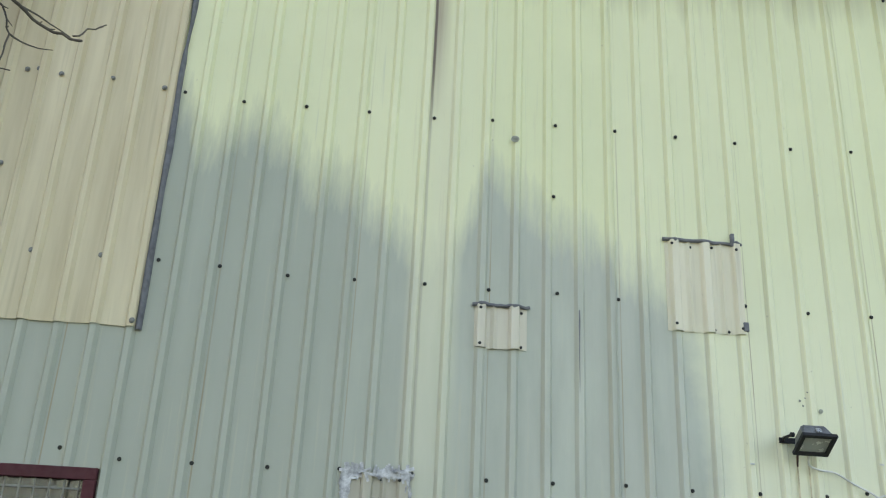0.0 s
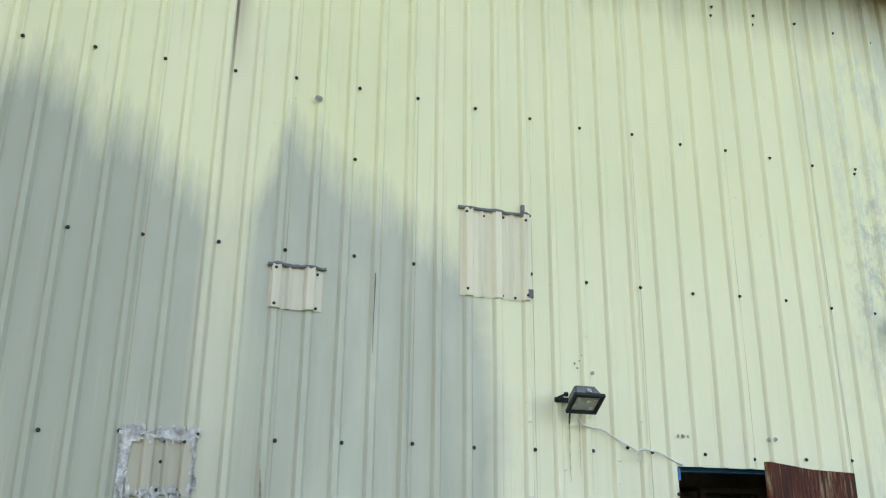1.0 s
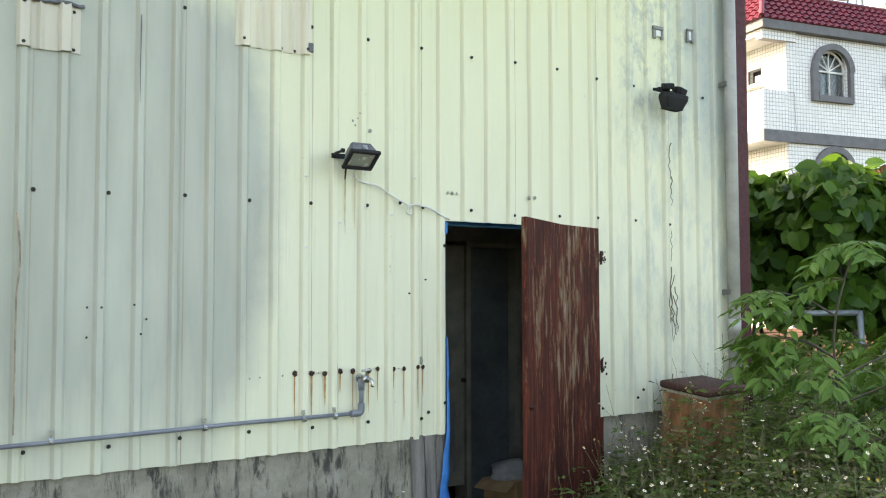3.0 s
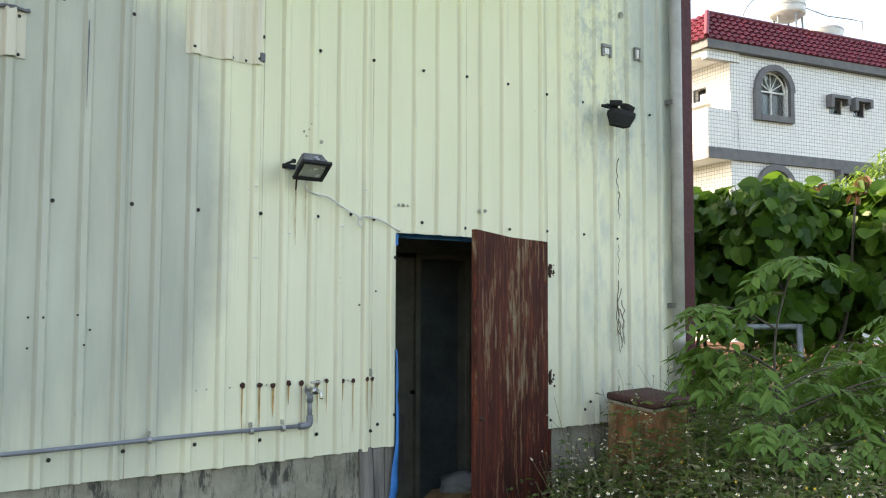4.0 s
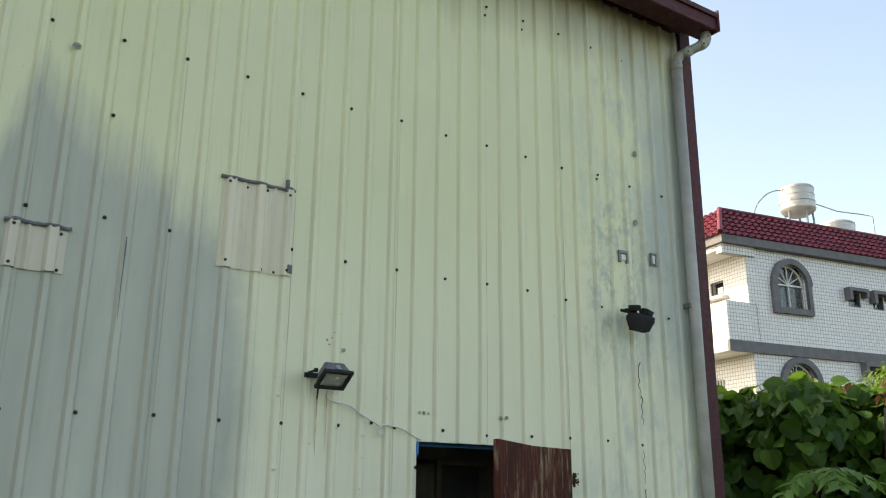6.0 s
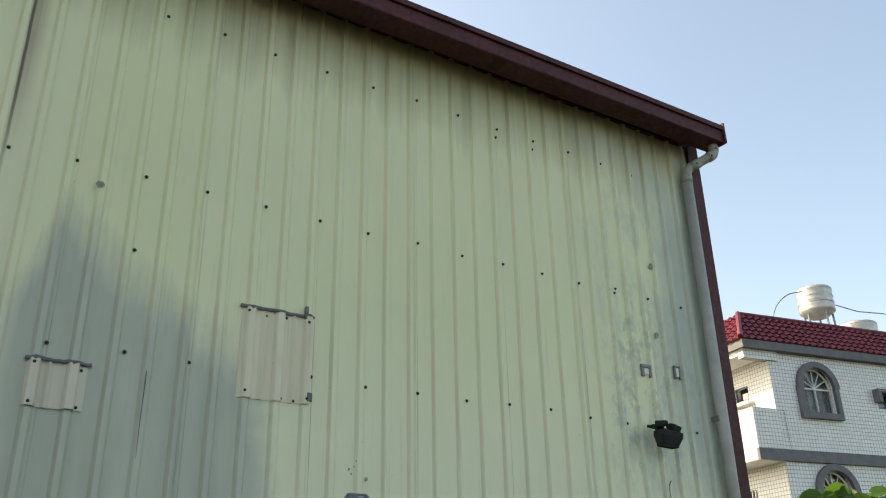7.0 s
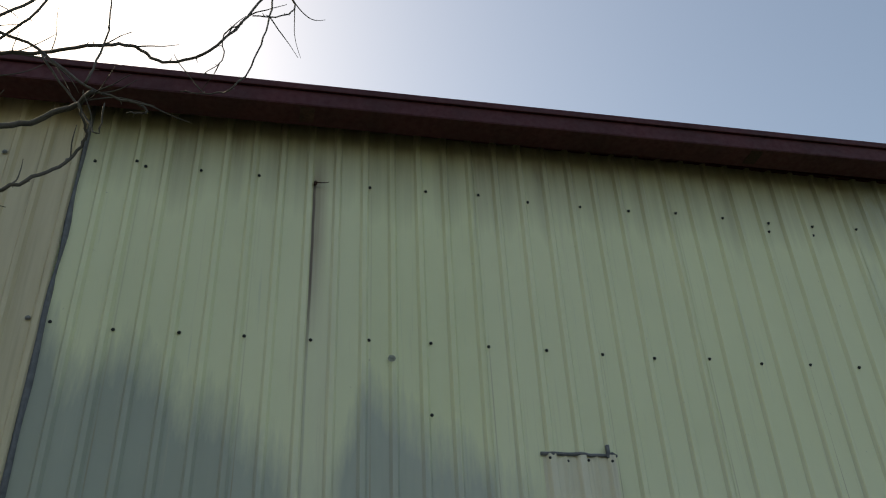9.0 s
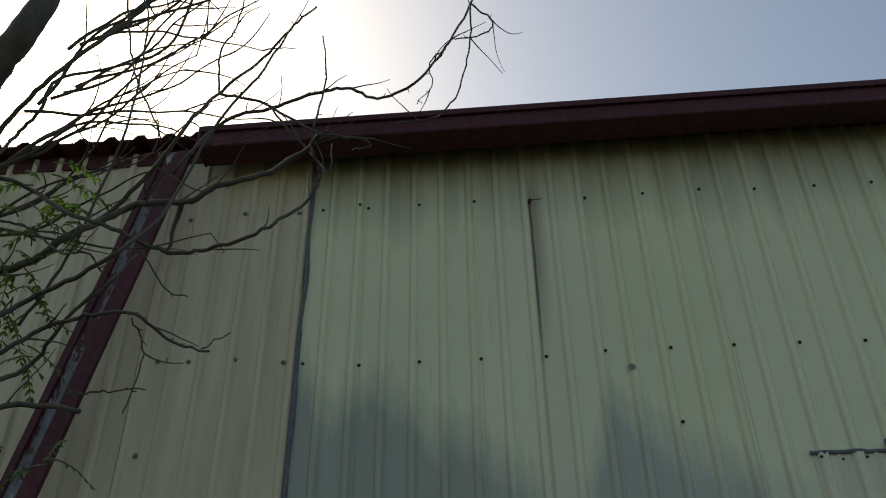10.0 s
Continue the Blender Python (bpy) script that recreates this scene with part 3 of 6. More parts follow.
post_part("flange", 0.008, 0.105, -0.282, -0.25, MAROON)
post_part("web", -0.062, 0.008, -0.272, -0.25, MAROON_WORN, "bare grey metal with flakes of maroon paint")
post_part("flange", -0.105, -0.062, -0.29, -0.25, MAROON)

# downpipe at the corner
down = thing("downpipe", "weathered pale grey plastic downpipe from the gutter", "downpipe")
bm = bmesh.new()
tube(bm, [(2.508, -0.066, 0.05), (2.508, -0.066, 5.26)], 0.046, seg=16)
part("pipe", bm, PVC_PALE, down, smooth=True)
NECK = curve_pts([(2.508, -0.066, 5.20), (2.512, -0.068, 5.28), (2.545, -0.085, 5.345), (2.62, -0.15, 5.40), (2.665, -0.195, 5.43), (2.70, -0.225, 5.455), (2.708, -0.232, 5.49), (2.708, -0.232, 5.545)], 6)
bm = bmesh.new()
tube(bm, NECK, 0.041, seg=16)
part("elbow", bm, PVC_PALE, down, smooth=True)
for p0, p1 in ((NECK[0], NECK[5]), (NECK[13], NECK[17]), (NECK[24], NECK[29]), (NECK[36], NECK[40]), (Vector((2.508, -0.066, 1.30)), Vector((2.508, -0.066, 1.42)))):
    bm = bmesh.new()
    tube(bm, [p0, p1], 0.0485 if p1.z < 5.3 else 0.0455, seg=16)
    part("collar", bm, PVC_PALE, down, smooth=True)
for p in (NECK[4], NECK[15], NECK[26], NECK[38]):
    bm = bmesh.new()
    bmesh.ops.create_uvsphere(bm, u_segments=8, v_segments=5, radius=0.008, matrix=Matrix.Translation(p + Vector((-0.018, -0.038, -0.008))))
    part("screw", bm, SCREW, down)
for z in (3.18, 1.62):
    bm = boxes((2.452, 2.464, -0.075, -0.002, z - 0.02, z + 0.02), bevel=0.003)
    part("bracket", bm, WASHER, down)

# ---- patches on the wall ----
RB = [RIB0 + PITCH * k for k in range(-10, 30)]


def on_wall(x, lift=0.010):
    """The y of the sheet's face at x, a little proud."""
    d = min(abs(x - r) for r in RB)
    return -lift - 0.023 * max(0.0, min(1.0, (0.028 - d) / 0.015))


def patch(x0, x1, z0, z1, label, ribs, screws, seal_top=True, paint=None, creases=()):
    t = thing("wall_patch", label, "metal patch", group="patches on the wall")
    bm = bmesh.new()
    prev = None
    n = 64
    for i in range(n + 1):
        x = x0 + (x1 - x0) * i / n
        d = min(abs(x - r) for r in ribs)
        y = -0.007 - 0.032 * max(0, min(1, (0.030 - d) / 0.010))
        y -= 0.014 * max([0.0] + [1 - abs(x - q) / 0.016 for q in creases])
        dz = 0.006 * noise.noise((x * 9, z0, 2))
        cur = [bm.verts.new(v) for v in ((x, y, z0 + dz), (x, y - 0.0, z1 + dz), (x, y + 0.004, z0 + dz), (x, y + 0.004, z1 + dz))]
        if prev:
            bm.faces.new((prev[0], cur[0], cur[1], prev[1]))
            bm.faces.new((prev[2], cur[2], cur[0], prev[0]))
            bm.faces.new((prev[1], cur[1], cur[3], prev[3]))
        else:
            bm.faces.new((cur[0], cur[1], cur[3], cur[2]))
        prev = cur
    bm.faces.new((prev[2], prev[3], prev[1], prev[0]))
    part("plate", bm, paint or PATCH, t)
    for sx, sz in screws:
        d = min(abs(sx - r) for r in ribs)
        y = -0.007 - 0.032 * max(0, min(1, (0.030 - d) / 0.010))
        bm = bmesh.new()
        disc(bm, (sx, y - 0.003, sz), 0.0085, 0.006, seg=10, dome=0.3)
        part("screw", bm, SCREW, t)
    if seal_top:
        bm = bmesh.new()
        tube(bm, [(x0 - 0.012 + (x1 - x0 + 0.026) * i / 14, on_wall(x0 - 0.012 + (x1 - x0 + 0.026) * i / 14, 0.014) - 0.006 * noise.noise((i * 0.9, 1, 1)), z1 + 0.004 + 0.008 * noise.noise((i * 0.8, 4, x0))) for i in range(15)], 0.011, 0.009, 7)
        part("sealant", bm, SEALANT, t, "lumpy grey sealant")
    return t


rb = lambda x: min(RB, key=lambda r: abs(r - x))
p1 = patch(-1.292, -0.882, 2.91, 3.415, "cream ribbed steel patch with grey sealant along its top", [rb(-1.24), rb(-1.08), rb(-0.9)],
           [(-1.262, 3.39), (-1.15, 3.385), (-1.03, 3.392), (-0.905, 3.38), (-1.255, 2.945), (-1.04, 2.93), (-0.965, 2.925), (-0.90, 2.94)], creases=(-1.165, -0.985))
bm = bmesh.new()
box(bm, -0.928, -0.908, -0.036, -0.012, 3.40, 3.475, 0.004)
part("sealant", bm, SEALANT, p1)
bm = bmesh.new()
box(bm, -0.898, -0.868, -0.044, -0.02, 2.925, 2.975, 0.004)
part("sealant", bm, SEALANT, p1)
bm = bmesh.new()
box(bm, -1.10, -1.055, -0.012, -0.007, 3.112, 3.128, 0.002)
part("dent_tab", bm, TRIM_PALE, p1)
patch(-2.313, -2.04, 2.748, 2.972, "small cream ribbed steel patch sealed along its top", [rb(-2.28), rb(-2.11)],
           [(-2.285, 2.955), (-2.215, 2.95), (-2.07, 2.945), (-2.285, 2.768), (-2.215, 2.765), (-2.07, 2.765)], creases=(-2.215,), paint=PATCH_DULL)
p3 = patch(-2.90, -2.60, 1.845, 2.105, "beige square patch smeared all round with white sealant", [rb(-2.80), rb(-2.63)], [(-2.73, 2.075), (-2.645, 2.075), (-2.74, 1.985), (-2.745, 1.86), (-2.655, 1.86)], False, PATCH_OLD, (-2.72,))
bm = bmesh.new()
r3 = random.Random(12)
for i in range(230):
    side = r3.choice("tttlllbr")
    u, w = r3.random(), r3.gauss(0, 0.011)
    x_, z_ = {"t": (-2.905 + 0.31 * u, 2.105 + w), "b": (-2.905 + 0.31 * u, 1.845 + w), "l": (-2.902 + w, 1.845 + 0.26 * u), "r": (-2.598 + w * 0.7, 1.845 + 0.26 * u)}[side]
    d = min(abs(x_ - r) for r in RB)
    y_ = -0.010 - 0.024 * max(0, min(1, (0.031 - d) / 0.015))
    ln, wd = r3.uniform(0.012, 0.035), r3.uniform(0.003, 0.008)
    box(bm, -wd, wd, -0.004, 0.006, -ln, ln, 0, pose(x_, y_ - r3.uniform(0, 0.006), z_, 0, r3.uniform(-25, 25) + (90 if side in "tb" and r3.random() < 0.5 else 0), 0))
tagged(part("sealant", bm, WHITE_SEALANT, p3, "white sealant smeared in short strokes"), kind="stuff")

# ---- screws ----
def screw_mesh(name, r, mats):
    bm = bmesh.new()
    disc(bm, (0, -0.002, 0), r, 0.004, seg=10, dome=0.15)
    disc(bm, (0, -0.007, 0), r * 0.55, 0.008, seg=6)
    ob = part(name, bm, mats, wall)
    return ob


ROWS = {"e": (0.905, 0.0), "c": (2.11, 0.0), "b": (3.07, 0.0), "a": (4.045, 0.0), "d": (5.14, 0.0)}
first = screw_mesh("screw", 0.0105, SCREW)
placed = 0
for key, (z, off) in ROWS.items():
    for k in range(-1, 18):
        x = -2.238 + 0.3455 * (k - 5) + rng.uniform(-0.012, 0.012)
        if (key == "b" and k == 8) or (key == "d" and k == 4) or (key in "bad" and x < -3.8) or (key == "e" and -0.05 < x < 1.25) or x > 2.4 or (key == "c" and k < 0):
            continue
        s = first if placed == 0 else bpy.data.objects.new("screw", first.data)
        if placed:
            scene.collection.objects.link(s)
            s.parent = wall
        s.location = (x, on_wall(x, 0.006), z + rng.uniform(-0.012, 0.012))
        placed += 1
for x, z in ((-3.94, 4.06), (-3.93, 3.09), (-4.23, 2.14), (-3.9, 5.15), (-3.66, 5.16), (-1.9, 3.62), (0.86, 5.06), (0.52, 5.06), (1.58, 4.075), (-0.31, 2.14), (-0.02, 0.98), (-0.12, 0.93), (-0.02, 1.9), (-0.25, 1.62), (-0.14, 1.7), (2.27, 3.06), (2.28, 4.05), (1.24, 0.85), (1.62, 0.95), (-1.99, 1.56), (-1.93, 1.56), (-1.78, 1.57), (-1.99, 1.42), (-1.75, 1.43), (-1.72, 1.5)):
    s = bpy.data.objects.new("screw", first.data)
    scene.collection.objects.link(s)
    s.parent = wall
    s.location = (x, on_wall(x, 0.006), z)
    if z in (1.56, 1.57, 1.42, 1.43, 1.5, 1.62, 1.7):
        s.scale = (0.55, 1, 0.55)
tw = screw_mesh("washer_screw", 0.015, WASHER)
spots = [(-4.05, 4.07), (-4.33, 4.10), (-4.6, 4.10), (-4.72, 4.12), (-4.78, 4.11), (-4.21, 3.09), (-4.55, 3.09), (-4.8, 3.55), (-4.4, 5.15), (-4.75, 5.12), (-4.05, 5.13), (-3.998, 2.76)]
tw.location = (spots[0][0], on_wall(spots[0][0], 0.018), spots[0][1])
for x, z in spots[1:]:
    s = bpy.data.objects.new("washer_screw", tw.data)
    scene.collection.objects.link(s)
    s.parent = wall
    s.location = (x, on_wall(x, 0.018), z)

nail = thing("nail", "rusty nail with a short bent wire tail", "nail")
bm = bmesh.new()
disc(bm, (-2.592, -0.034, 5.113), 0.012, 0.014, seg=8)
part("head", bm, RUSTSPOT, nail)
bm = bmesh.new()
tube(bm, [(-2.60, 0.0, 5.113), (-2.592, -0.034, 5.113)], 0.006, seg=6)
part("shank", bm, RUSTSPOT, nail)
bm = bmesh.new()
tube(bm, curve_pts([(-2.592, -0.040, 5.113), (-2.56, -0.048, 5.107), (-2.525, -0.045, 5.113), (-2.51, -0.04, 5.123)], 4), 0.004, 0.002, 5)
part("wire_tail", bm, RUSTSPOT, nail)

# ---- doorway, door leaf, room behind ----
door = thing("door_1", "open red-brown peeling board door hinged beside the doorway", "door", (1.20, -0.035, 0.0), 0, kind="structure")
door.matrix_world = pose(1.168, -0.04, 0, 0, 0, 23.5)
bm = bmesh.new()
prof = [(-1.0, 0.02), (-1.0, 2.055), (-0.55, 2.038), (0.0, 2.045), (0.0, 0.02)]
va = [bm.verts.new((x, -0.018, z)) for x, z in prof]
vb = [bm.verts.new((x, 0.018, z)) for x, z in prof]
bm.faces.new(va)
bm.faces.new(list(reversed(vb)))
for i in range(5):
    bm.faces.new((va[(i + 1) % 5], va[i], vb[i], vb[(i + 1) % 5]))
bmesh.ops.bevel(bm, geom=bm.edges[:], offset=0.003, segments=1, affect="EDGES")
part("leaf", bm, BOARD, door)
part("edge_strip", boxes((-1.006, -1.0005, -0.012, 0.012, 0.03, 2.03), bevel=0.002), BOARD, door)
for z in (1.85, 1.14):
    bm = boxes((-0.005, 0.032, -0.026, -0.019, z - 0.03, z + 0.03), bevel=0.003)
    tube(bm, [(0.004, -0.030, z - 0.045), (0.004, -0.030, z + 0.045)], 0.009, seg=8)
    hinge = part("hinge", bm, RUSTSPOT, door, "rusty steel hinge")
    rh = random.Random(int(z * 100))
    bm = bmesh.new()
    for k in range(16):
        hx, hz, hr = rh.uniform(0.012, 0.062), z + rh.gauss(0, 0.028), rh.uniform(0.004, 0.011)
        bmesh.ops.create_circle(bm, cap_ends=True, segments=7, radius=hr, matrix=pose(hx * 0.92, -0.024 - hx * 0.40 - 0.0006 * k + 0.012, hz, 90, 0, -23.5))
    tagged(part("rust_flakes", bm, RUSTSPOT, hinge), kind="stuff")
bm = bmesh.new()
disc(bm, (-0.965, -0.03, 0.98), 0.013, 0.03, seg=12)
part("knob", bm, RUSTSPOT, door)

jamb = thing("door_frame", "grey timber jambs and blue plastic sheeting round the doorway", "door frame", kind="structure")
part("jamb", boxes((-0.06, -0.005, 0.005, 0.11, 0, 2.12), bevel=0.004), WOODGREY, jamb)
part("jamb", boxes((1.175, 1.26, 0.005, 0.11, 0, 2.12), bevel=0.004), BOARD, jamb)
part("head", boxes((-0.06, 1.26, 0.005, 0.11, 2.075, 2.15), bevel=0.004), WOODGREY, jamb)
bm = bmesh.new()
prev = None
for i in range(26):
    z = 0.0 + 1.36 * i / 25
    f = max(0.0, 1 - z / 0.84)
    x0 = -0.004 - 0.105 * f + 0.004 * noise.noise((z * 6, 0, 0))
    x1 = (0.021 + 0.006 * noise.noise((z * 5, 2, 0)) - 0.012 * (0.45 < z % 0.62 < 0.50)) if z < 1.15 else 0.021 - (z - 1.15) * 0.10
    y = -0.022 + 0.012 * noise.noise((z * 7, 3, 0))
    cur = [bm.verts.new(v) for v in ((x0, y, z), ((x0 + x1) / 2, y - 0.010, z), (x1, y + 0.006, z), (x1, y + 0.06, z))]
    if prev:
        for k in range(3):
            bm.faces.new((prev[k], prev[k + 1], cur[k + 1], cur[k]))
    prev = cur
part("blue_sheeting", bm, BLUE, jamb, "blue plastic sheeting hanging in the doorway", True)
part("blue_strip", boxes((0.0, 0.80, 0.096, 0.112, 2.03, 2.073), (-0.003, 0.016, -0.006, 0.02, 1.975, 2.045), bevel=0.003), BLUE, jamb, "strip of blue plastic sheeting under the lintel")
bm = bmesh.new()
for x0, x1, top in ((-0.20, -0.115, 0.81), (-0.11, -0.045, 0.80)):
    box(bm, x0, x1, -0.014, 0.008, -0.02, top, 0.004, pose(0, 0, 0, 0, -3, 0))
part("plank", bm, WOODGREY, jamb, "grey weathered planks beside the doorway")

room = thing("room_shell", "dim plastered room behind the doorway", "room", kind="structure")
part("room_floor", boxes((-1.2, 2.5, 0.0, 3.2, -0.10, 0.06)), CONCRETE, room)
part("room_wall", boxes((-1.2, -0.55, 0.17, 1.0, 0, 2.5)), INNER, room)
part("room_wall", boxes((2.4, 2.5, 0.17, 3.2, 0, 2.5)), INNER, room)
part("room_wall", boxes((-0.55, 0.56, 1.0, 1.1, 0, 2.5), (0.56, 1.255, 1.0, 1.1, 2.0, 2.5), (1.30, 2.4, 1.0, 1.1, 0, 2.5), (1.255, 1.30, 1.0, 1.1, 2.0, 2.5)), INNER, room)
part("room_wall", boxes((-0.55, 2.4, 3.1, 3.2, 0, 2.5), (-0.65, -0.55, 1.1, 3.2, 0, 2.5)), INNER, room)
part("room_ceiling", boxes((-1.2, 2.5, 0.15, 3.2, 2.5, 2.56)), INNER, room)
idoor = thing("door_2", "pale inner door standing open in a wooden frame", "door", kind="structure")
part("frame_post", boxes((0.80, 0.84, 0.955, 1.12, 0.06, 1.96), bevel=0.004), INNER_FRAME, idoor)
part("frame_post", boxes((1.255, 1.30, 0.955, 1.12, 0.06, 1.96), bevel=0.004), INNER_FRAME, idoor)
part("frame_head", boxes((0.80, 1.30, 0.955, 1.12, 1.96, 2.0), bevel=0.004), INNER_FRAME, idoor)
leaf = part("leaf", boxes((0.56, 0.79, 0.975, 1.01, 0.22, 1.97), bevel=0.003), INNER_FRAME, idoor, "pale painted inner door leaf")
part("torn_patch", boxes((0.64, 0.715, 0.966, 0.9745, 0.33, 0.82), (0.66, 0.745, 0.962, 0.9655, 0.72, 0.77), (0.655, 0.735, 0.962, 0.9655, 0.36, 0.41), bevel=0.001), WOODGREY, leaf, "torn brown veneer")
bm = bmesh.new()
tube(bm, [(0.775, 0.95, 0.98), (0.775, 0.975, 0.98)], 0.016, seg=10)
part("knob", bm, RUSTSPOT, leaf)
part("back_panel", boxes((0.842, 1.253, 1.05, 1.08, 0.065, 1.958), bevel=0.003), INNER_DOOR, idoor, "dim blue-grey door panel")

carton = thing("carton", "open cardboard carton with clear plastic film inside", "cardboard box", (1.03, 0.70, 0.062), 18)
part("body", boxes((-0.17, 0.17, -0.14, 0.14, 0, 0.24), bevel=0.003), CARD, carton)
bm = bmesh.new()
box(bm, -0.13, 0.0, -0.14, 0.14, -0.002, 0.002, 0, pose(-0.17, 0, 0.245, 0, -25, 0))
part("flap", bm, CARD, carton)
bm = bmesh.new()
box(bm, 0.0, 0.13, -0.14, 0.14, -0.002, 0.002, 0, pose(0.17, 0, 0.245, 0, -20, 0))
part("flap", bm, CARD, carton)
bm = bmesh.new()
bmesh.ops.create_icosphere(bm, subdivisions=3, radius=1)
for v in bm.verts:
    f = 1 + 0.35 * noise.noise(v.co * 2.6) + 0.12 * noise.noise(v.co * 8)
    v.co = Vector((v.co.x * 0.19 * f, v.co.y * 0.13 * f, 0.27 + v.co.z * 0.09 * f))
part("film", bm, FILM, carton, "crumpled clear plastic film", True)
part("print_bar", boxes((-0.02, 0.10, -0.1435, -0.1415, 0.10, 0.125), (0.0, 0.12, -0.1435, -0.1415, 0.06, 0.08)), LID, carton)

# ---- barred window at the far end ----
win = thing("window_1", "dark window with a maroon frame and thin vertical bars", "window", kind="structure")
X0, X1, Z0, Z1 = -5.1, -4.035, 0.95, 2.055
for s in ((X0, X1, Z1 - 0.055, Z1), (X0, X1, Z0, Z0 + 0.055), (X0, X0 + 0.055, Z0 + 0.055, Z1 - 0.055), (X1 - 0.055, X1, Z0 + 0.055, Z1 - 0.055)):
    part("window_frame", boxes((s[0], s[1], -0.035, 0.03, s[2], s[3]), bevel=0.004), MAROON, win)
part("pane", boxes((X0 + 0.05, X1 - 0.05, 0.02, 0.026, Z0 + 0.05, Z1 - 0.05)), GLASS, win)
# near-black sheet: the unlit inside painted behind the pane
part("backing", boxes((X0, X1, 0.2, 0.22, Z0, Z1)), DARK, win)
for k in range(1, 16):
    bm = bmesh.new()
    tube(bm, [(X0 + k * 0.066, -0.012, Z0 + 0.05), (X0 + k * 0.066, -0.012, Z1 - 0.05)], 0.0045, seg=6)
    part("bar", bm, WASHER, win)
part("rail", boxes((X0 + 0.05, X1 - 0.05, -0.01, 0.004, Z1 - 0.10, Z1 - 0.09), (X0 + 0.05, X1 - 0.05, -0.01, 0.004, Z1 - 0.55, Z1 - 0.54)), WASHER, win)


# ---- fixtures on the wall ----
def floodlight(label, foot, center, pitch, housing, w=0.175, h=0.115, taper=0.72, deep=0.075):
    t = thing("floodlight", label, "floodlight", group="floodlights on the wall")
    m = pose(*center, pitch, 0, 0)
    bm = bmesh.new()
    prof = [(-w / 2, -h / 2, -0.03), (w / 2, -h / 2, -0.03), (w / 2, h / 2, -0.03), (-w / 2, h / 2, -0.03)]
    u_ = taper / 2
    rear = [(-w * u_, -h * (u_ - 0.06), deep), (w * u_, -h * (u_ - 0.06), deep), (w * u_, h * (u_ + 0.06), deep), (-w * u_, h * (u_ + 0.06), deep)]
    A = [bm.verts.new((x, y, z)) for x, z, y in prof]
    B = [bm.verts.new((x, y, z)) for x, z, y in rear]
    bm.faces.new(list(reversed(B)))
    for i in range(4):
        bm.faces.new((A[i], A[(i + 1) % 4], B[(i + 1) % 4], B[i]))
    bmesh.ops.recalc_face_normals(bm, faces=bm.faces[:])
    bmesh.ops.bevel(bm, geom=[e for e in bm.edges if not e.is_boundary], offset=0.008, segments=2, affect="EDGES")
    bmesh.ops.transform(bm, matrix=m, verts=bm.verts[:])
    part("housing", bm, housing, t)
    for s in ((-w / 2 - 0.008, w / 2 + 0.008, h / 2 - 0.012, h / 2 + 0.008), (-w / 2 - 0.008, w / 2 + 0.008, -h / 2 - 0.008, -h / 2 + 0.012),
              (-w / 2 - 0.008, -w / 2 + 0.012, -h / 2 + 0.012, h / 2 - 0.012), (w / 2 - 0.012, w / 2 + 0.008, -h / 2 + 0.012, h / 2 - 0.012)):
        bm = bmesh.new()
        box(bm, s[0], s[1], -0.048, -0.028, s[2], s[3], 0.003, m)
        part("bezel", bm, BLACK, t)
    bm = bmesh.new()
    box(bm, -w / 2 + 0.012, w / 2 - 0.012, -0.036, -0.033, -h / 2 + 0.012, h / 2 - 0.012, 0, m)
    part("glass", bm, CLEAR, t, "dusty clear lamp glass").visible_shadow = False
    bm = bmesh.new()
    F = [bm.verts.new(m @ Vector(v)) for v in ((-w / 2 + 0.012, -0.031, -h / 2 + 0.012), (w / 2 - 0.012, -0.031, -h / 2 + 0.012), (w / 2 - 0.012, -0.031, h / 2 - 0.012), (-w / 2 + 0.012, -0.031, h / 2 - 0.012))]
    G = [bm.verts.new(m @ Vector(v)) for v in ((-w * 0.22, 0.045, -0.012), (w * 0.22, 0.045, -0.012), (w * 0.22, 0.045, 0.012), (-w * 0.22, 0.045, 0.012))]
    bm.faces.new(G)
    for i in range(4):
        bm.faces.new((F[i], F[(i + 1) % 4], G[(i + 1) % 4], G[i]))
    part("reflector", bm, REFLECTOR, t)
    bm = bmesh.new()
    tube(bm, [m @ Vector((-w * 0.32, 0.0, 0)), m @ Vector((w * 0.32, 0.0, 0))], 0.006, seg=8)
    part("bulb", bm, WHITE_PAINT, t)
    bm = bmesh.new()
    box(bm, -0.012, 0.016, -0.026, 0.0, h / 2 - 0.006, h / 2 + 0.012, 0.003, m)
    part("latch", bm, CHROME, t)
    # stirrup back to the wall
    c = Vector(center)
    f = Vector(foot)
    for sx in (-1, 1):
        bm = bmesh.new()
        q = m @ Vector((sx * (w / 2 + 0.013), 0.02, 0))
        foot_s = Vector((f.x + sx * 0.05, f.y, f.z))
        tube(bm, [q, q.lerp(foot_s, 0.6) + Vector((sx * 0.02, 0, 0)), foot_s], 0.007, seg=6)
        part("arm", bm, BLACK, t)
        bm = bmesh.new()
        disc(bm, q, 0.012, 0.016, "X", 10)
        part("pivot_knob", bm, BLACK, t)
    bm = bmesh.new()
    box(bm, f.x - 0.075, f.x + 0.075, f.y - 0.004, f.y + 0.004, f.z - 0.014, f.z + 0.014, 0.002)
    part("base_bar", bm, BLACK, t)
    return t


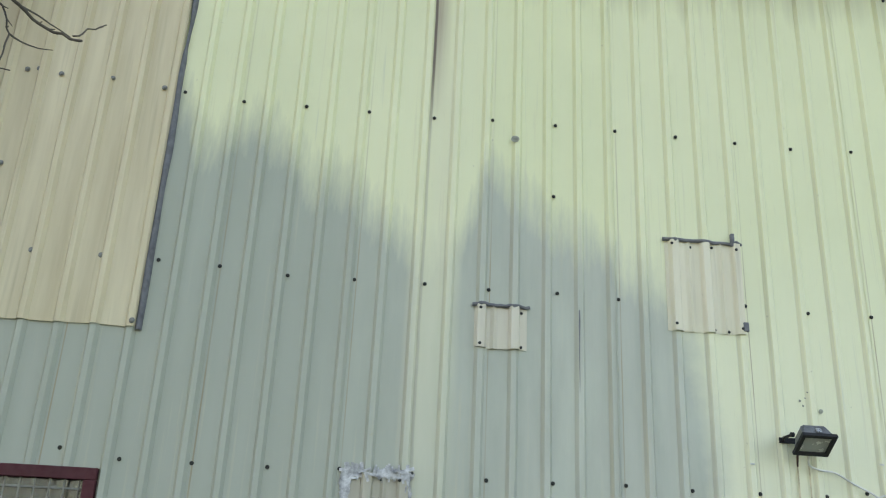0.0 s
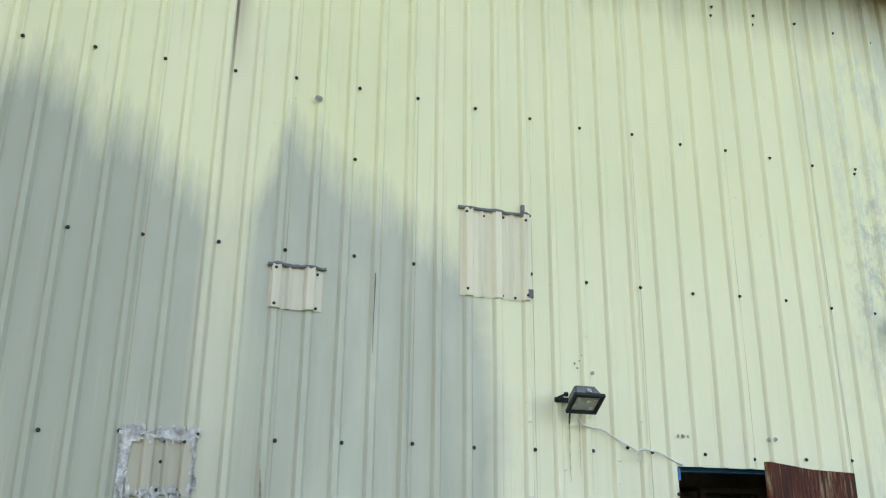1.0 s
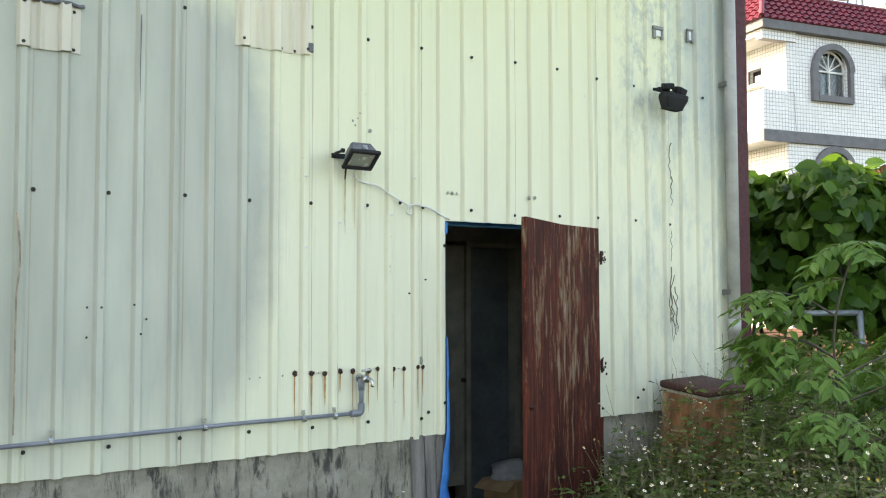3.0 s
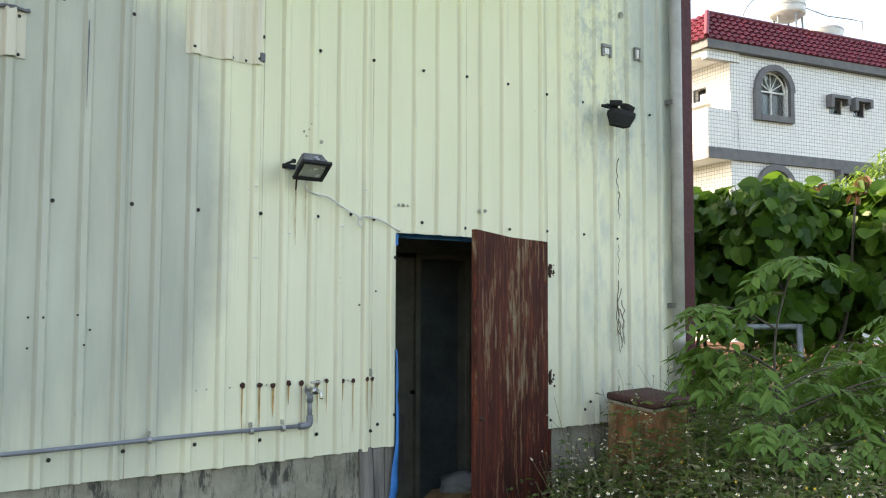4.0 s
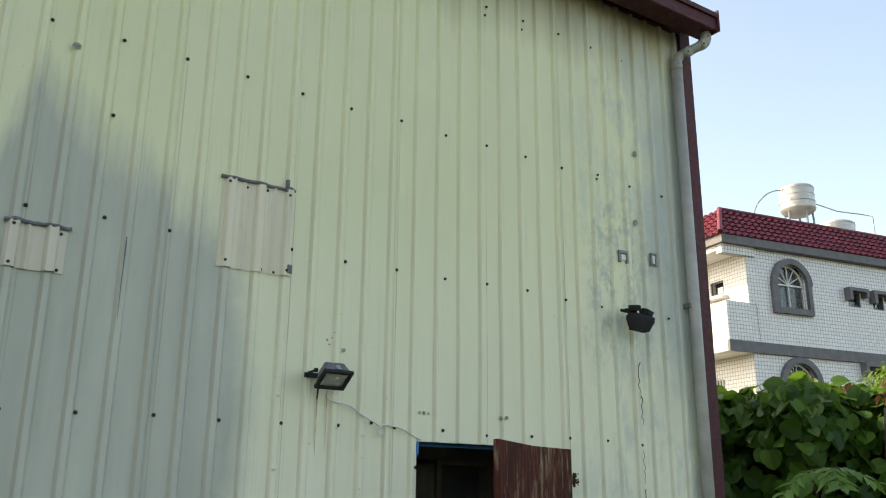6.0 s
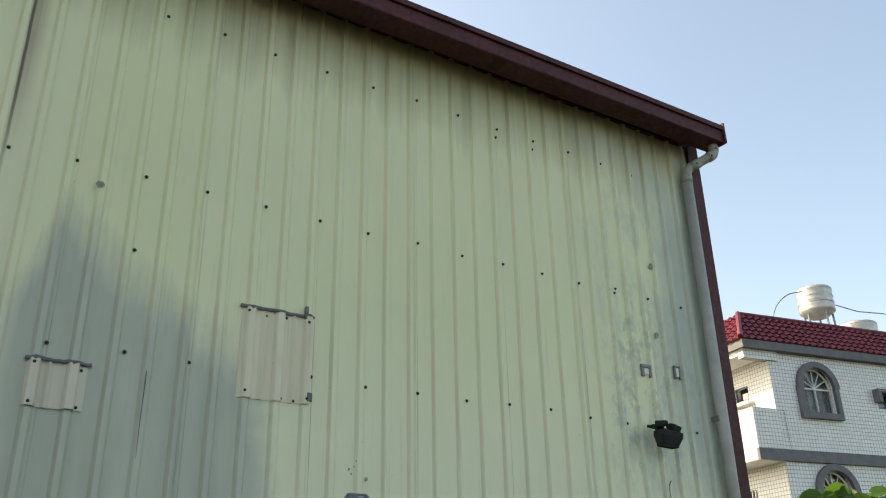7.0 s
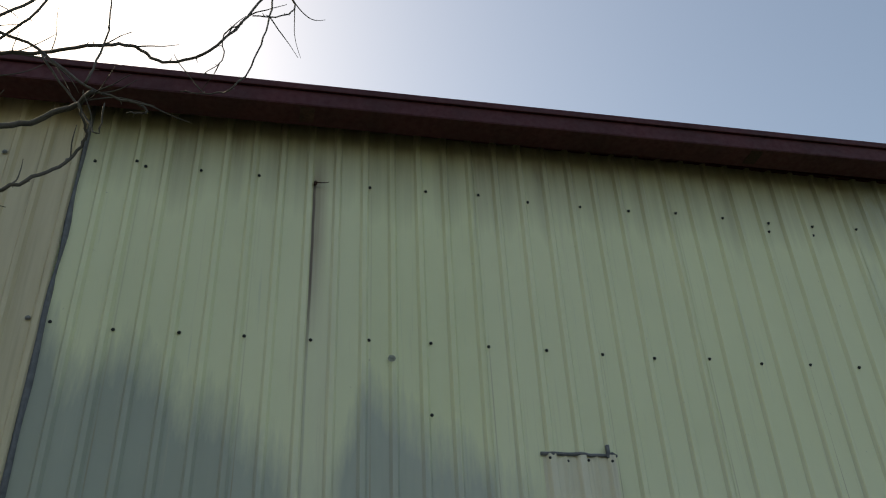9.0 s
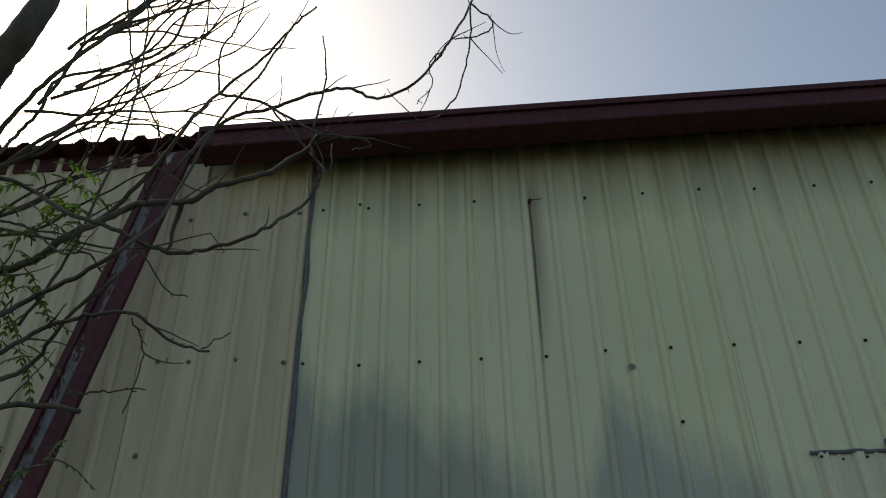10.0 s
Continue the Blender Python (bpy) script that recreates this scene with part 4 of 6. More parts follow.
clear = Mat("dusty_lamp_glass", (0.62, 0.66, 0.62), 0.2)
clear.b.inputs["Transmission Weight"].default_value = 0.35
clear.rough(clear.ramp(clear.noise(25), 0.3, 0.7, 0.12, 0.35))
CLEAR = clear.m
fa = floodlight("grey weathered halogen floodlight tilted down on a wall bracket", (-0.680, -0.03, 2.375), (-0.645, -0.150, 2.372), 55, LAMP_GREY, 0.162, 0.128, 0.74, 0.042)
bm = bmesh.new()
tube(bm, [(-0.70, -0.10, 2.32), (-0.702, -0.09, 2.24)], 0.006, 0.004, 6)
part("hanging_bolt", bm, RUSTSPOT, fa)
fb = thing("floodlight", "black floodlight with sensor blocks on a wall bracket, facing down", "floodlight", group="floodlights on the wall")
FB = pose(1.785, -0.160, 2.948, 4, 8, -14) @ Matrix.Scale(0.88, 4)


def fb_part(name, bm, parent=None, label=""):
    bmesh.ops.transform(bm, matrix=FB, verts=bm.verts[:])
    return part(name, bm, BLACK, parent or fb, label)


# housing: wide shoulders, tapering to the glass underneath, with a chamfered front corner
bm = bmesh.new()
rings = []
for z, hx, hy in ((0.055, 0.085, 0.060), (0.048, 0.104, 0.072), (0.015, 0.104, 0.072), (-0.050, 0.078, 0.058), (-0.062, 0.070, 0.054)):
    rings.append([bm.verts.new((a * hx, b * hy, z)) for a, b in ((-1, 0.7), (-1, -0.7), (-0.8, -1), (0.8, -1), (1, -0.7), (1, 0.7), (0.8, 1), (-0.8, 1))])
for a, b in zip(rings, rings[1:]):
    for k in range(8):
        bm.faces.new((b[k], b[(k + 1) % 8], a[(k + 1) % 8], a[k]))
bm.faces.new(list(reversed(rings[0])))
bm.faces.new(rings[-1])
bmesh.ops.recalc_face_normals(bm, faces=bm.faces[:])
housing = fb_part("housing", bm)
for x0, x1, y0, y1 in ((-0.070, 0.070, -0.054, -0.044), (-0.070, 0.070, 0.044, 0.054), (-0.070, -0.060, -0.044, 0.044), (0.060, 0.070, -0.044, 0.044)):
    fb_part("bezel", boxes((x0, x1, y0, y1, -0.068, -0.060), bevel=0.002), housing)
for k in range(5):
    fb_part("cooling_fin", boxes((-0.06 + 0.028 * k, -0.054 + 0.028 * k, -0.05, 0.05, 0.055, 0.064)), housing)
for name, c, sz, turn in (("sensor_block", (-0.066, 0.0, 0.108), (0.043, 0.034, 0.023), (14, -12, -10)), ("sensor_block", (0.046, -0.01, 0.088), (0.042, 0.036, 0.028), (12, 10, 8))):
    bm = bmesh.new()
    box(bm, -sz[0], sz[0], -sz[1], sz[1], -sz[2], sz[2], 0.007, pose(*c, *turn))
    box(bm, -sz[0] * 0.7, sz[0] * 0.7, -sz[1] - 0.008, -sz[1] + 0.002, -sz[2] * 0.6, sz[2] * 0.5, 0.003, pose(*c, *turn))
    fb_part(name, bm)
bm = bmesh.new()
tube(bm, [(-0.02, 0.0, 0.13), (-0.01, 0.0, 0.09), (0.0, 0.0, 0.05)], 0.011, seg=8)
fb_part("swivel", bm)
for p in ([(-0.115, 0.115, 0.092), (-0.112, 0.02, 0.088), (-0.105, 0.0, 0.03)], [(0.110, 0.115, 0.092), (0.112, 0.02, 0.06), (0.105, 0.0, 0.03)]):
    bm = bmesh.new()
    tube(bm, p, 0.009, seg=8)
    fb_part("arm", bm)
fb_part("base_bar", boxes((-0.125, 0.125, 0.108, 0.124, 0.080, 0.104), bevel=0.003))
fb_part("stub_arm", boxes((-0.125, -0.02, 0.03, 0.055, 0.075, 0.098), bevel=0.004))

wire = thing("lamp_cable", "thin white cable looping from the floodlight to the doorway", "cable")
bm = bmesh.new()
wp = [(-0.655, -0.12, 2.30), (-0.645, -0.07, 2.245), (-0.57, -0.03, 2.225), (-0.49, -0.03, 2.215), (-0.41, -0.035, 2.17), (-0.31, -0.03, 2.125), (-0.262, -0.03, 2.09), (-0.268, -0.032, 2.062), (-0.29, -0.034, 2.068), (-0.283, -0.036, 2.10), (-0.24, -0.036, 2.118), (-0.13, -0.03, 2.10), (-0.04, -0.026, 2.06), (0.012, -0.015, 2.045)]
tube(bm, [p + Vector((0.012, 0, 0.014)) for p in curve_pts(wp, 5)], 0.0052, seg=6)
part("strand", bm, WIRE, wire, smooth=True)

# water pipe with tap
pipe = thing("water_pipe", "grey plastic water pipe clipped along the wall", "water pipe")
bm = bmesh.new()
tube(bm, [(-2.60, -0.048, 0.952), (-1.9, -0.047, 0.958), (-1.2, -0.046, 0.968), (-0.60, -0.046, 0.966)], 0.0106, seg=12)
part("run", bm, PVC, pipe, smooth=True)
bm = bmesh.new()
tube(bm, [(-0.577, -0.046, 0.99), (-0.577, -0.046, 1.13)], 0.0135, seg=12)
part("riser", bm, PVC, pipe, smooth=True)
bm = bmesh.new()
tube(bm, curve_pts([(-0.64, -0.046, 0.966), (-0.60, -0.046, 0.966), (-0.582, -0.046, 0.972), (-0.577, -0.046, 0.99), (-0.577, -0.046, 1.02)], 4), 0.0185, seg=12)
part("elbow", bm, PVC, pipe, smooth=True)
bm = bmesh.new()
tube(bm, [(-0.577, -0.046, 1.09), (-0.577, -0.046, 1.15)], 0.0185, seg=12)
part("socket", bm, PVC, pipe, smooth=True)
for x in (-2.15, -1.45, -0.925, -0.745):
    bm = bmesh.new()
    tube(bm, [(x, -0.0475, 0.966 - 0.004), (x + 0.018, -0.0475, 0.966 - 0.004)], 0.019, seg=12)
    box(bm, x + 0.002, x + 0.016, -0.05, -0.024, 0.982, 1.008, 0.002)
    part("clip", bm, CHROME, pipe, "tinned steel pipe clip")
tap = thing("tap", "dull chrome garden tap on the grey pipe", "tap")
bm = bmesh.new()
tube(bm, [(-0.577, -0.04, 1.155), (-0.577, -0.085, 1.155)], 0.013, seg=12)
tube(bm, [(-0.577, -0.075, 1.155), (-0.575, -0.115, 1.155)], 0.021, 0.018, 14)
part("body", bm, CHROME, tap, smooth=True)
bm = bmesh.new()
tube(bm, curve_pts([(-0.575, -0.105, 1.155), (-0.572, -0.145, 1.157), (-0.570, -0.162, 1.145), (-0.570, -0.165, 1.118)], 4), 0.0095, seg=10)
part("spout", bm, CHROME, tap, smooth=True)
bm = bmesh.new()
tube(bm, [(-0.575, -0.10, 1.17), (-0.575, -0.105, 1.20)], 0.008, seg=8)
box(bm, -0.605, -0.545, -0.112, -0.098, 1.196, 1.210, 0.004)
part("handle", bm, CHROME, tap)
bm = bmesh.new()
disc(bm, (-0.577, -0.03, 1.155), 0.026, 0.006, seg=14)
part("flange", bm, CHROME, tap)

stand = thing("standpipe", "thick grey plastic standpipe open at its top", "pipe")
bm = bmesh.new()
tube(bm, [(-2.637, -0.062, -0.05), (-2.637, -0.062, 1.632)], 0.034, seg=18, close=False)
tube(bm, [(-2.637, -0.062, 1.30), (-2.637, -0.062, 1.632)], 0.029, seg=18, close=False)
part("pipe", bm, PVC_DARK, stand, smooth=True)

# rust spots, runs and smudges
def spot(x, z, r, mat, name="rust_spot", sx=1.0):
    bm = bmesh.new()
    rr = random.Random(int(x * 977 + z * 131))
    y = on_wall(x, 0.009)
    c = bm.verts.new((x, y - 0.003, z))
    ring = [bm.verts.new((x + r * sx * math.cos(a) * rr.uniform(0.75, 1.2), y, z + r * math.sin(a) * rr.uniform(0.75, 1.2))) for a in (math.tau * k / 11 for k in range(11))]
    for k in range(11):
        bm.faces.new((c, ring[k], ring[(k + 1) % 11]))
    bmesh.ops.recalc_face_normals(bm, faces=bm.faces[:])
    part(name, bm, mat, wall)


def run(x, z0, z1, w, mat, name="rust_run"):
    bm = bmesh.new()
    prev = None
    n = 14
    for i in range(n + 1):
        z = z1 + (z0 - z1) * i / n
        ww = w * (1 - (i / n) ** 2 * 0.8) * (0.8 + 0.4 * noise.noise((x * 7, z * 11, 2)))
        xx = x + 0.004 * noise.noise((x, z * 4, 5))
        cur = [bm.verts.new((xx - ww, on_wall(xx, 0.0085), z)), bm.verts.new((xx + ww, on_wall(xx, 0.0085), z))]
        if prev:
            bm.faces.new((prev[1], prev[0], cur[0], cur[1]))
        prev = cur
    part(name, bm, mat, wall)


for i, x in enumerate((-0.952, -0.855, -0.777, -0.687, -0.610, -0.512, -0.455, -0.357, -0.285, -0.205, -0.158)):
    spot(x, 1.197 - 0.004 * (i % 3), 0.016 if i < 6 else 0.0135, RUSTSPOT)
    run(x, 0.90 + 0.06 * (i % 4), 1.187, 0.0075 if i in (1, 2, 3) else 0.0045, RUN)
for x, z in ((-1.20, 1.185), (-1.145, 1.188), (-1.02, 1.19), (-0.815, 1.193), (-0.32, 1.193)):
    spot(x, z, 0.005, SMUDGE, "old_hole")
spot(-0.175, 1.232, 0.026, SMUDGE, "putty_smear", 0.7)
for x, z, r in ((0.015, 2.217, 0.010), (0.045, 2.217, 0.012), (0.078, 2.215, 0.010), (0.63, 2.222, 0.016), (0.655, 2.221, 0.014), (-0.508, 2.538, 0.013), (-2.123, 3.94, 0.022), (1.995, 4.344, 0.028), (1.962, 3.77, 0.026), (-0.60, 2.56, 0.006), (-0.585, 2.60, 0.005), (-0.615, 2.585, 0.007), (-0.575, 2.63, 0.005)):
    spot(x, z, r, SMUDGE, "smudge")
spot(-2.557, 1.482, 0.020, RUSTSPOT, sx=0.7)
spot(-2.548, 1.545, 0.012, RUSTSPOT)
run(-2.557, 0.86, 1.47, 0.009, RUN_PALE, "dirt_run")
run(-0.66, 1.95, 2.30, 0.006, RUN_PALE, "dirt_run")
run(-0.60, 1.98, 2.31, 0.005, RUN_PALE, "dirt_run")
run(-1.77, 2.55, 2.98, 0.004, SEALANT, "dark_scratch")
# torn tabs of sheet where fixings were pulled off
for x, z in ((-0.905, 2.25), (-0.225, 2.285), (-0.70, 2.01), (-0.905, 1.87), (-0.38, 2.065), (-0.545, 2.10)):
    bm = bmesh.new()
    box(bm, -0.014, 0.014, -0.003, 0.002, -0.004, 0.004, 0.0015, pose(x, on_wall(x, 0.010), z, 25, 0, 20))
    part("torn_tab", bm, WIRE, wall)
curl = thing("peeled_strip", "long narrow strip of paint film curling off a rib", "peeled paint")
bm = bmesh.new()
pts = [(-2.292 + 0.012 * math.sin(k * 0.9) * (k > 6), on_wall(-2.292, 0.012) - 0.006 * abs(math.sin(k * 0.7)), 1.0 + 0.09 * k) for k in range(12)]
tube(bm, curve_pts(pts, 3), 0.0035, 0.005, 5)
part("strip", bm, STREAK, curl)

for x0, x1, z0, z1 in ((1.752, 1.857, 3.425, 3.52), (2.10, 2.168, 3.45, 3.555)):
    t = thing("wall_bracket", "small grey arched bracket plate screwed to the wall", "bracket", group="bracket plates")
    w = (x1 - x0) * 0.26
    for nm, s in (("leg", (x0, x0 + w, z0, z1 - w)), ("leg", (x1 - w, x1, z0, z1 - w)), ("bridge", (x0, x1, z1 - w, z1))):
        bm = bmesh.new()
        box(bm, s[0], s[1], -0.022, -0.004, s[2], s[3], 0.006)
        part(nm, bm, WASHER, t)
    part("paper", boxes((x0 + w, x1 - w, -0.016, -0.006, z0 + 0.02, z1 - w), bevel=0.004), WIRE, t, "pale filler inside the bracket")

vine = thing("dry_vine", "dead brown vine clinging to a rib of the wall", "vine")
rv = random.Random(8)
for n_, (z0, z1, amp) in enumerate(((2.68, 2.42, 0.020), (2.44, 2.24, 0.014), (2.05, 1.84, 0.006), (1.80, 1.30, 0.014), (1.74, 1.40, 0.018), (1.70, 1.32, 0.018), (1.66, 1.36, 0.022), (1.60, 1.34, 0.020), (1.52, 1.28, 0.022), (1.05, 0.96, 0.004))):
    bm = bmesh.new()
    x, pts = 1.872 + rv.uniform(-0.008, 0.008), []
    for k in range(9):
        x += rv.uniform(-amp, amp) - (x - 1.872) * 0.15
        pts.append((x, -0.043 - rv.uniform(0, 0.014), z0 + (z1 - z0) * k / 8 + rv.uniform(-0.006, 0.006)))
    tube(bm, curve_pts(pts, 3), 0.0042 if n_ < 2 else (0.0022 if n_ == 2 else 0.0036), 0.0018, 5)
    part("tendril", bm, VINE, vine)

# ---- old chest beside the door ----
chest = thing("old_chest", "rusty orange chest with a dark brown padded lid, among weeds", "chest", (1.905, -0.225, 0.0), 0)
chest.matrix_world = pose(1.905, -0.225, -0.02, 5, -1.5, 0)
part("body", boxes((-0.20, 0.20, -0.19, 0.19, 0.0, 0.965), bevel=0.012), RUSTY, chest)
part("rim", boxes((-0.206, 0.206, -0.196, 0.196, 0.965, 0.985), bevel=0.006), TRIM_PALE, chest, "pale metal rim strip")
bm = bmesh.new()
box(bm, -0.215, 0.215, -0.21, 0.205, 0.987, 1.035, 0.016)
for v in bm.verts:
    if v.co.z > 1.02:
        v.co.z += 0.012 * math.cos(v.co.x * 6) * math.cos(v.co.y * 6)
part("lid", bm, LID, chest, "dark brown padded lid", True)
part("corner_strip", boxes((0.165, 0.204, -0.196, -0.188, 0.05, 0.96), bevel=0.003), LID, chest)

# ---- white tiled house ----
HX, HY, HA = 16.417, 10.047, math.degrees(math.atan2(-0.18917, 0.98194))
house = thing("tiled_house", "white-tiled three-storey house with a red tiled roof edge", "house", (HX, HY, 0), HA)
MAIN, HL = 0.86, 16.0


def hp(name, specs, mat, parent=None, label="", bevel=0.0):
    return part(name, boxes(*specs, bevel=bevel), mat, parent or house, label)


# front wall with real openings, between storeys
def wall_with(openings, x0, x1, z0, z1, y0, y1):
    bm = bmesh.new()
    xs = sorted({x0, x1, *[v for o in openings for v in o[:2]]})
    zs = sorted({z0, z1, *[v for o in openings for v in o[2:]]})
    for a, b in zip(xs, xs[1:]):
        for c, d in zip(zs, zs[1:]):
            if not any(o[0] < (a + b) / 2 < o[1] and o[2] < (c + d) / 2 < o[3] for o in openings):
                box(bm, a, b, y0, y1, c, d)
    bmesh.ops.remove_doubles(bm, verts=bm.verts[:], dist=0.0005)
    return bm


OPEN = [(1.89, 3.02, 6.94, 8.22), (4.66, 5.16, 7.22, 7.66), (5.66, 6.12, 7.22, 7.66), (1.89, 3.02, 4.1, 5.38), (4.95, 5.75, 4.3, 5.45), (9.2, 10.4, 6.9, 8.0), (9.2, 10.4, 4.0, 5.2)]
part("front_wall", wall_with(OPEN, MAIN, HL, 0, 8.55, 0.06, 0.28), TILE, house)
part("side_wall", wall_with([(0.72, 1.27, 7.42, 7.83), (1.0, 1.6, 4.35, 5.0)], 0, 10.0, 0, 8.55, -MAIN - 0.22, -MAIN), TILE, house).matrix_local = pose(0, 0.28, 0, 0, 0, 90)
hp("back_wall", [(MAIN, HL, 10.0, 10.2, 0, 8.55)], TILE)
hp("side_wall", [(HL - 0.2, HL, 0.28, 10.0, 0, 8.55)], TILE)
# near-black sheet across the house, painted as the shade of its rooms
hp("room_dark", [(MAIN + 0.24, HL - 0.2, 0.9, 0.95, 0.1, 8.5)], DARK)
hp("floor_slab", [(MAIN + 0.01, HL - 0.01, 0.29, 9.9, 5.5, 5.7)], GREYTRIM)
hp("flat_roof", [(0.4, HL, 0.45, 10.1, 9.3, 9.5)], GREYTRIM)
balcony = part("balcony", boxes((0, MAIN, 0.0, 3.0, 5.55, 5.70)), WHITE_PAINT, house, "cantilevered tiled balcony on the house corner")
part("parapet", boxes((0, MAIN - 0.002, 0.0, 0.14, 5.86, 6.94)), TILE, balcony)
part("parapet", boxes((0, 0.14, 0.14, 3.0, 5.86, 6.94)), TILE, balcony)
hp("grey_band", [(-0.03, HL, -0.04, 0.055, 5.56, 5.86)], GREYTRIM)
hp("tiled_band", [(-0.03, 0.05, 0.056, 3.0, 5.56, 5.86)], TILE)
hp("eave_beam", [(0.0, MAIN + 0.3, 0.0, 0.22, 8.30, 8.56)], TILE)
hp("eave_slab", [(0.0, MAIN, 0.22, 4.0, 8.40, 8.56)], WHITE_PAINT)
hp("fascia", [(-0.10, HL, -0.14, 0.06, 8.56, 8.80), (-0.10, 0.06, 0.06, 9.0, 8.56, 8.80)], GREYTRIM)


def arched_window(x0, x1, z0, z1, label):
    w = part("arched_window", boxes((x0 + 0.03, x1 - 0.03, 0.20, 0.215, z0, z1 - 0.01)), GLASS, house, label)
    xm, r = (x0 + x1) / 2, (x1 - x0) / 2
    zc = z1 - r
    # grey surround: two posts, sill and arch
    part("surround_post", boxes((x0 - 0.20, x0, -0.05, 0.058, z0 - 0.18, zc)), GREYTRIM, w)
    part("surround_post", boxes((x1, x1 + 0.14, -0.05, 0.058, z0 - 0.18, zc)), GREYTRIM, w)
    part("sill", boxes((x0, x1, -0.07, 0.058, z0 - 0.18, z0 - 0.01)), GREYTRIM, w)
    bm = bmesh.new()
    prev = None
    for k in range(17):
        a = math.pi * k / 16
        ro = r + 0.17
        cur = [bm.verts.new((xm + 0.01 + rr_ * math.cos(a) * (1.0 if rr_ == r else 1.02), y, zc + rr_ * math.sin(a))) for y in (-0.05, 0.058) for rr_ in (r, ro)]
        if prev:
            bm.faces.new((prev[0], prev[1], cur[1], cur[0]))
            bm.faces.new((prev[1], prev[3], cur[3], cur[1]))
            bm.faces.new((prev[2], prev[0], cur[0], cur[2]))
        prev = cur
    bmesh.ops.recalc_face_normals(bm, faces=bm.faces[:])
    part("arch_trim", bm, GREYTRIM, w)
    # tiled corners over the arch
    for sgn in (-1, 1):
        bm = bmesh.new()
        corner = bm.verts.new((xm + sgn * r, 0.075, z1))
        arc = [bm.verts.new((xm + sgn * r * math.cos(a), 0.075, zc + r * math.sin(a))) for a in (math.pi / 2 * k / 8 for k in range(9))]
        for k in range(8):
            bm.faces.new((corner, arc[k], arc[k + 1]))
        part("spandrel", bm, TILE, w)
    fr = 0.045
    for s in ((x0, x0 + fr, z0, zc), (x1 - fr, x1, z0, zc), (xm - fr / 2, xm + fr / 2, z0 + fr, zc - fr), (x0 + fr, x1 - fr, z0, z0 + fr), (x0, x1, zc - fr, zc)):
        part("sash", boxes((s[0], s[1], 0.14, 0.19, s[2], s[3])), WHITE_PAINT, w)
    for k in range(1, 6):
        a = math.pi * k / 6
        bm = bmesh.new()
        tube(bm, [(xm, 0.165, zc), (xm + r * math.cos(a), 0.165, zc + r * math.sin(a))], 0.017, seg=6)
        part("spoke", bm, WHITE_PAINT, w)
    bm = bmesh.new()
    tube(bm, [(xm + (r - 0.03) * math.cos(math.pi * k / 16), 0.165, zc + (r - 0.03) * math.sin(math.pi * k / 16)) for k in range(17)], 0.03, seg=6)
    part("arch_sash", bm, WHITE_PAINT, w)
    bm = bmesh.new()
    n = 9
    for k in range(-n, n + 1):
        for sl in (1, -1):
            h0 = zc - fr - z0 - fr
            xa = xm + k * 0.13
            p0, p1 = Vector((xa, 0.12, z0 + fr)), Vector((xa + sl * h0 * 0.6, 0.12, zc - fr))
            lo, hi = x0 + fr, x1 - fr
            t0, t1 = 0.0, 1.0
            d = p1.x - p0.x
            ta, tb = sorted(((lo - p0.x) / d, (hi - p0.x) / d))
            t0, t1 = max(t0, ta), min(t1, tb)
            if t1 - t0 > 0.02:
                tube(bm, [p0.lerp(p1, t0), p0.lerp(p1, t1)], 0.004, seg=4, close=False)
    tagged(part("grille", bm, WASHER, w, "grey diamond wire grille"), kind="stuff")
    part("curtain", boxes((x0 + 0.33, xm - 0.02, 0.225, 0.24, z0 + 0.05, zc - 0.05)), CURTAIN, w, "pale blue curtain")
    return w


arched_window(1.89, 3.02, 6.94, 8.22, "arched window with grey surround and white sashes")
arched_window(1.89, 3.02, 4.10, 5.38, "arched window with grey surround and white sashes")
for x0, x1, z0, z1 in ((4.66, 5.16, 7.22, 7.66), (5.66, 6.12, 7.22, 7.66), (4.95, 5.75, 4.3, 5.45), (9.2, 10.4, 6.9, 8.0), (9.2, 10.4, 4.0, 5.2)):
    w = hp("window", [(x0, x1, 0.17, 0.185, z0, z1)], GLASS)
    part("hood", boxes((x0 - 0.13, x1 + 0.16, -0.16, 0.058, z1, z1 + 0.10)), GREYTRIM, w, "projecting grey concrete hood")
    part("hood_side", boxes((x0 - 0.13, x0 - 0.01, -0.16, 0.058, z1 - 0.28, z1 - 0.001)), GREYTRIM, w)
    part("hood_side", boxes((x1 + 0.05, x1 + 0.16, -0.16, 0.058, z1 - 0.16, z1 - 0.001)), GREYTRIM, w)
    for s in ((x0, x0 + 0.03, z0, z1), (x1 - 0.03, x1, z0, z1), (x0 + 0.03, x1 - 0.03, z0, z0 + 0.03), (x0 + 0.03, x1 - 0.03, z1 - 0.03, z1)):
        part("sash", boxes((s[0], s[1], 0.064, 0.168, s[2], s[3])), GREYTRIM, w)
    # added near-black sheet behind the glass, for the room's shade
    part("room_shade_sheet", boxes((x0, x1, 0.23, 0.24, z0, z1)), DARK, w)
w = hp("window", [(MAIN + 0.02, MAIN + 0.06, 1.0, 1.03, 7.42, 7.83), (MAIN + 0.02, MAIN + 0.06, 1.52, 1.55, 7.42, 7.83), (MAIN + 0.02, MAIN + 0.06, 1.03, 1.52, 7.42, 7.45), (MAIN + 0.02, MAIN + 0.06, 1.03, 1.52, 7.80, 7.83)], GREYTRIM, None, "small open window with a near-black sheet standing in for the dark room")
# added near-black sheet: room shade seen through the open window
part("room_shade_sheet", boxes((MAIN + 0.21, MAIN + 0.215, 0.9, 1.65, 7.3, 7.9)), DARK, w)
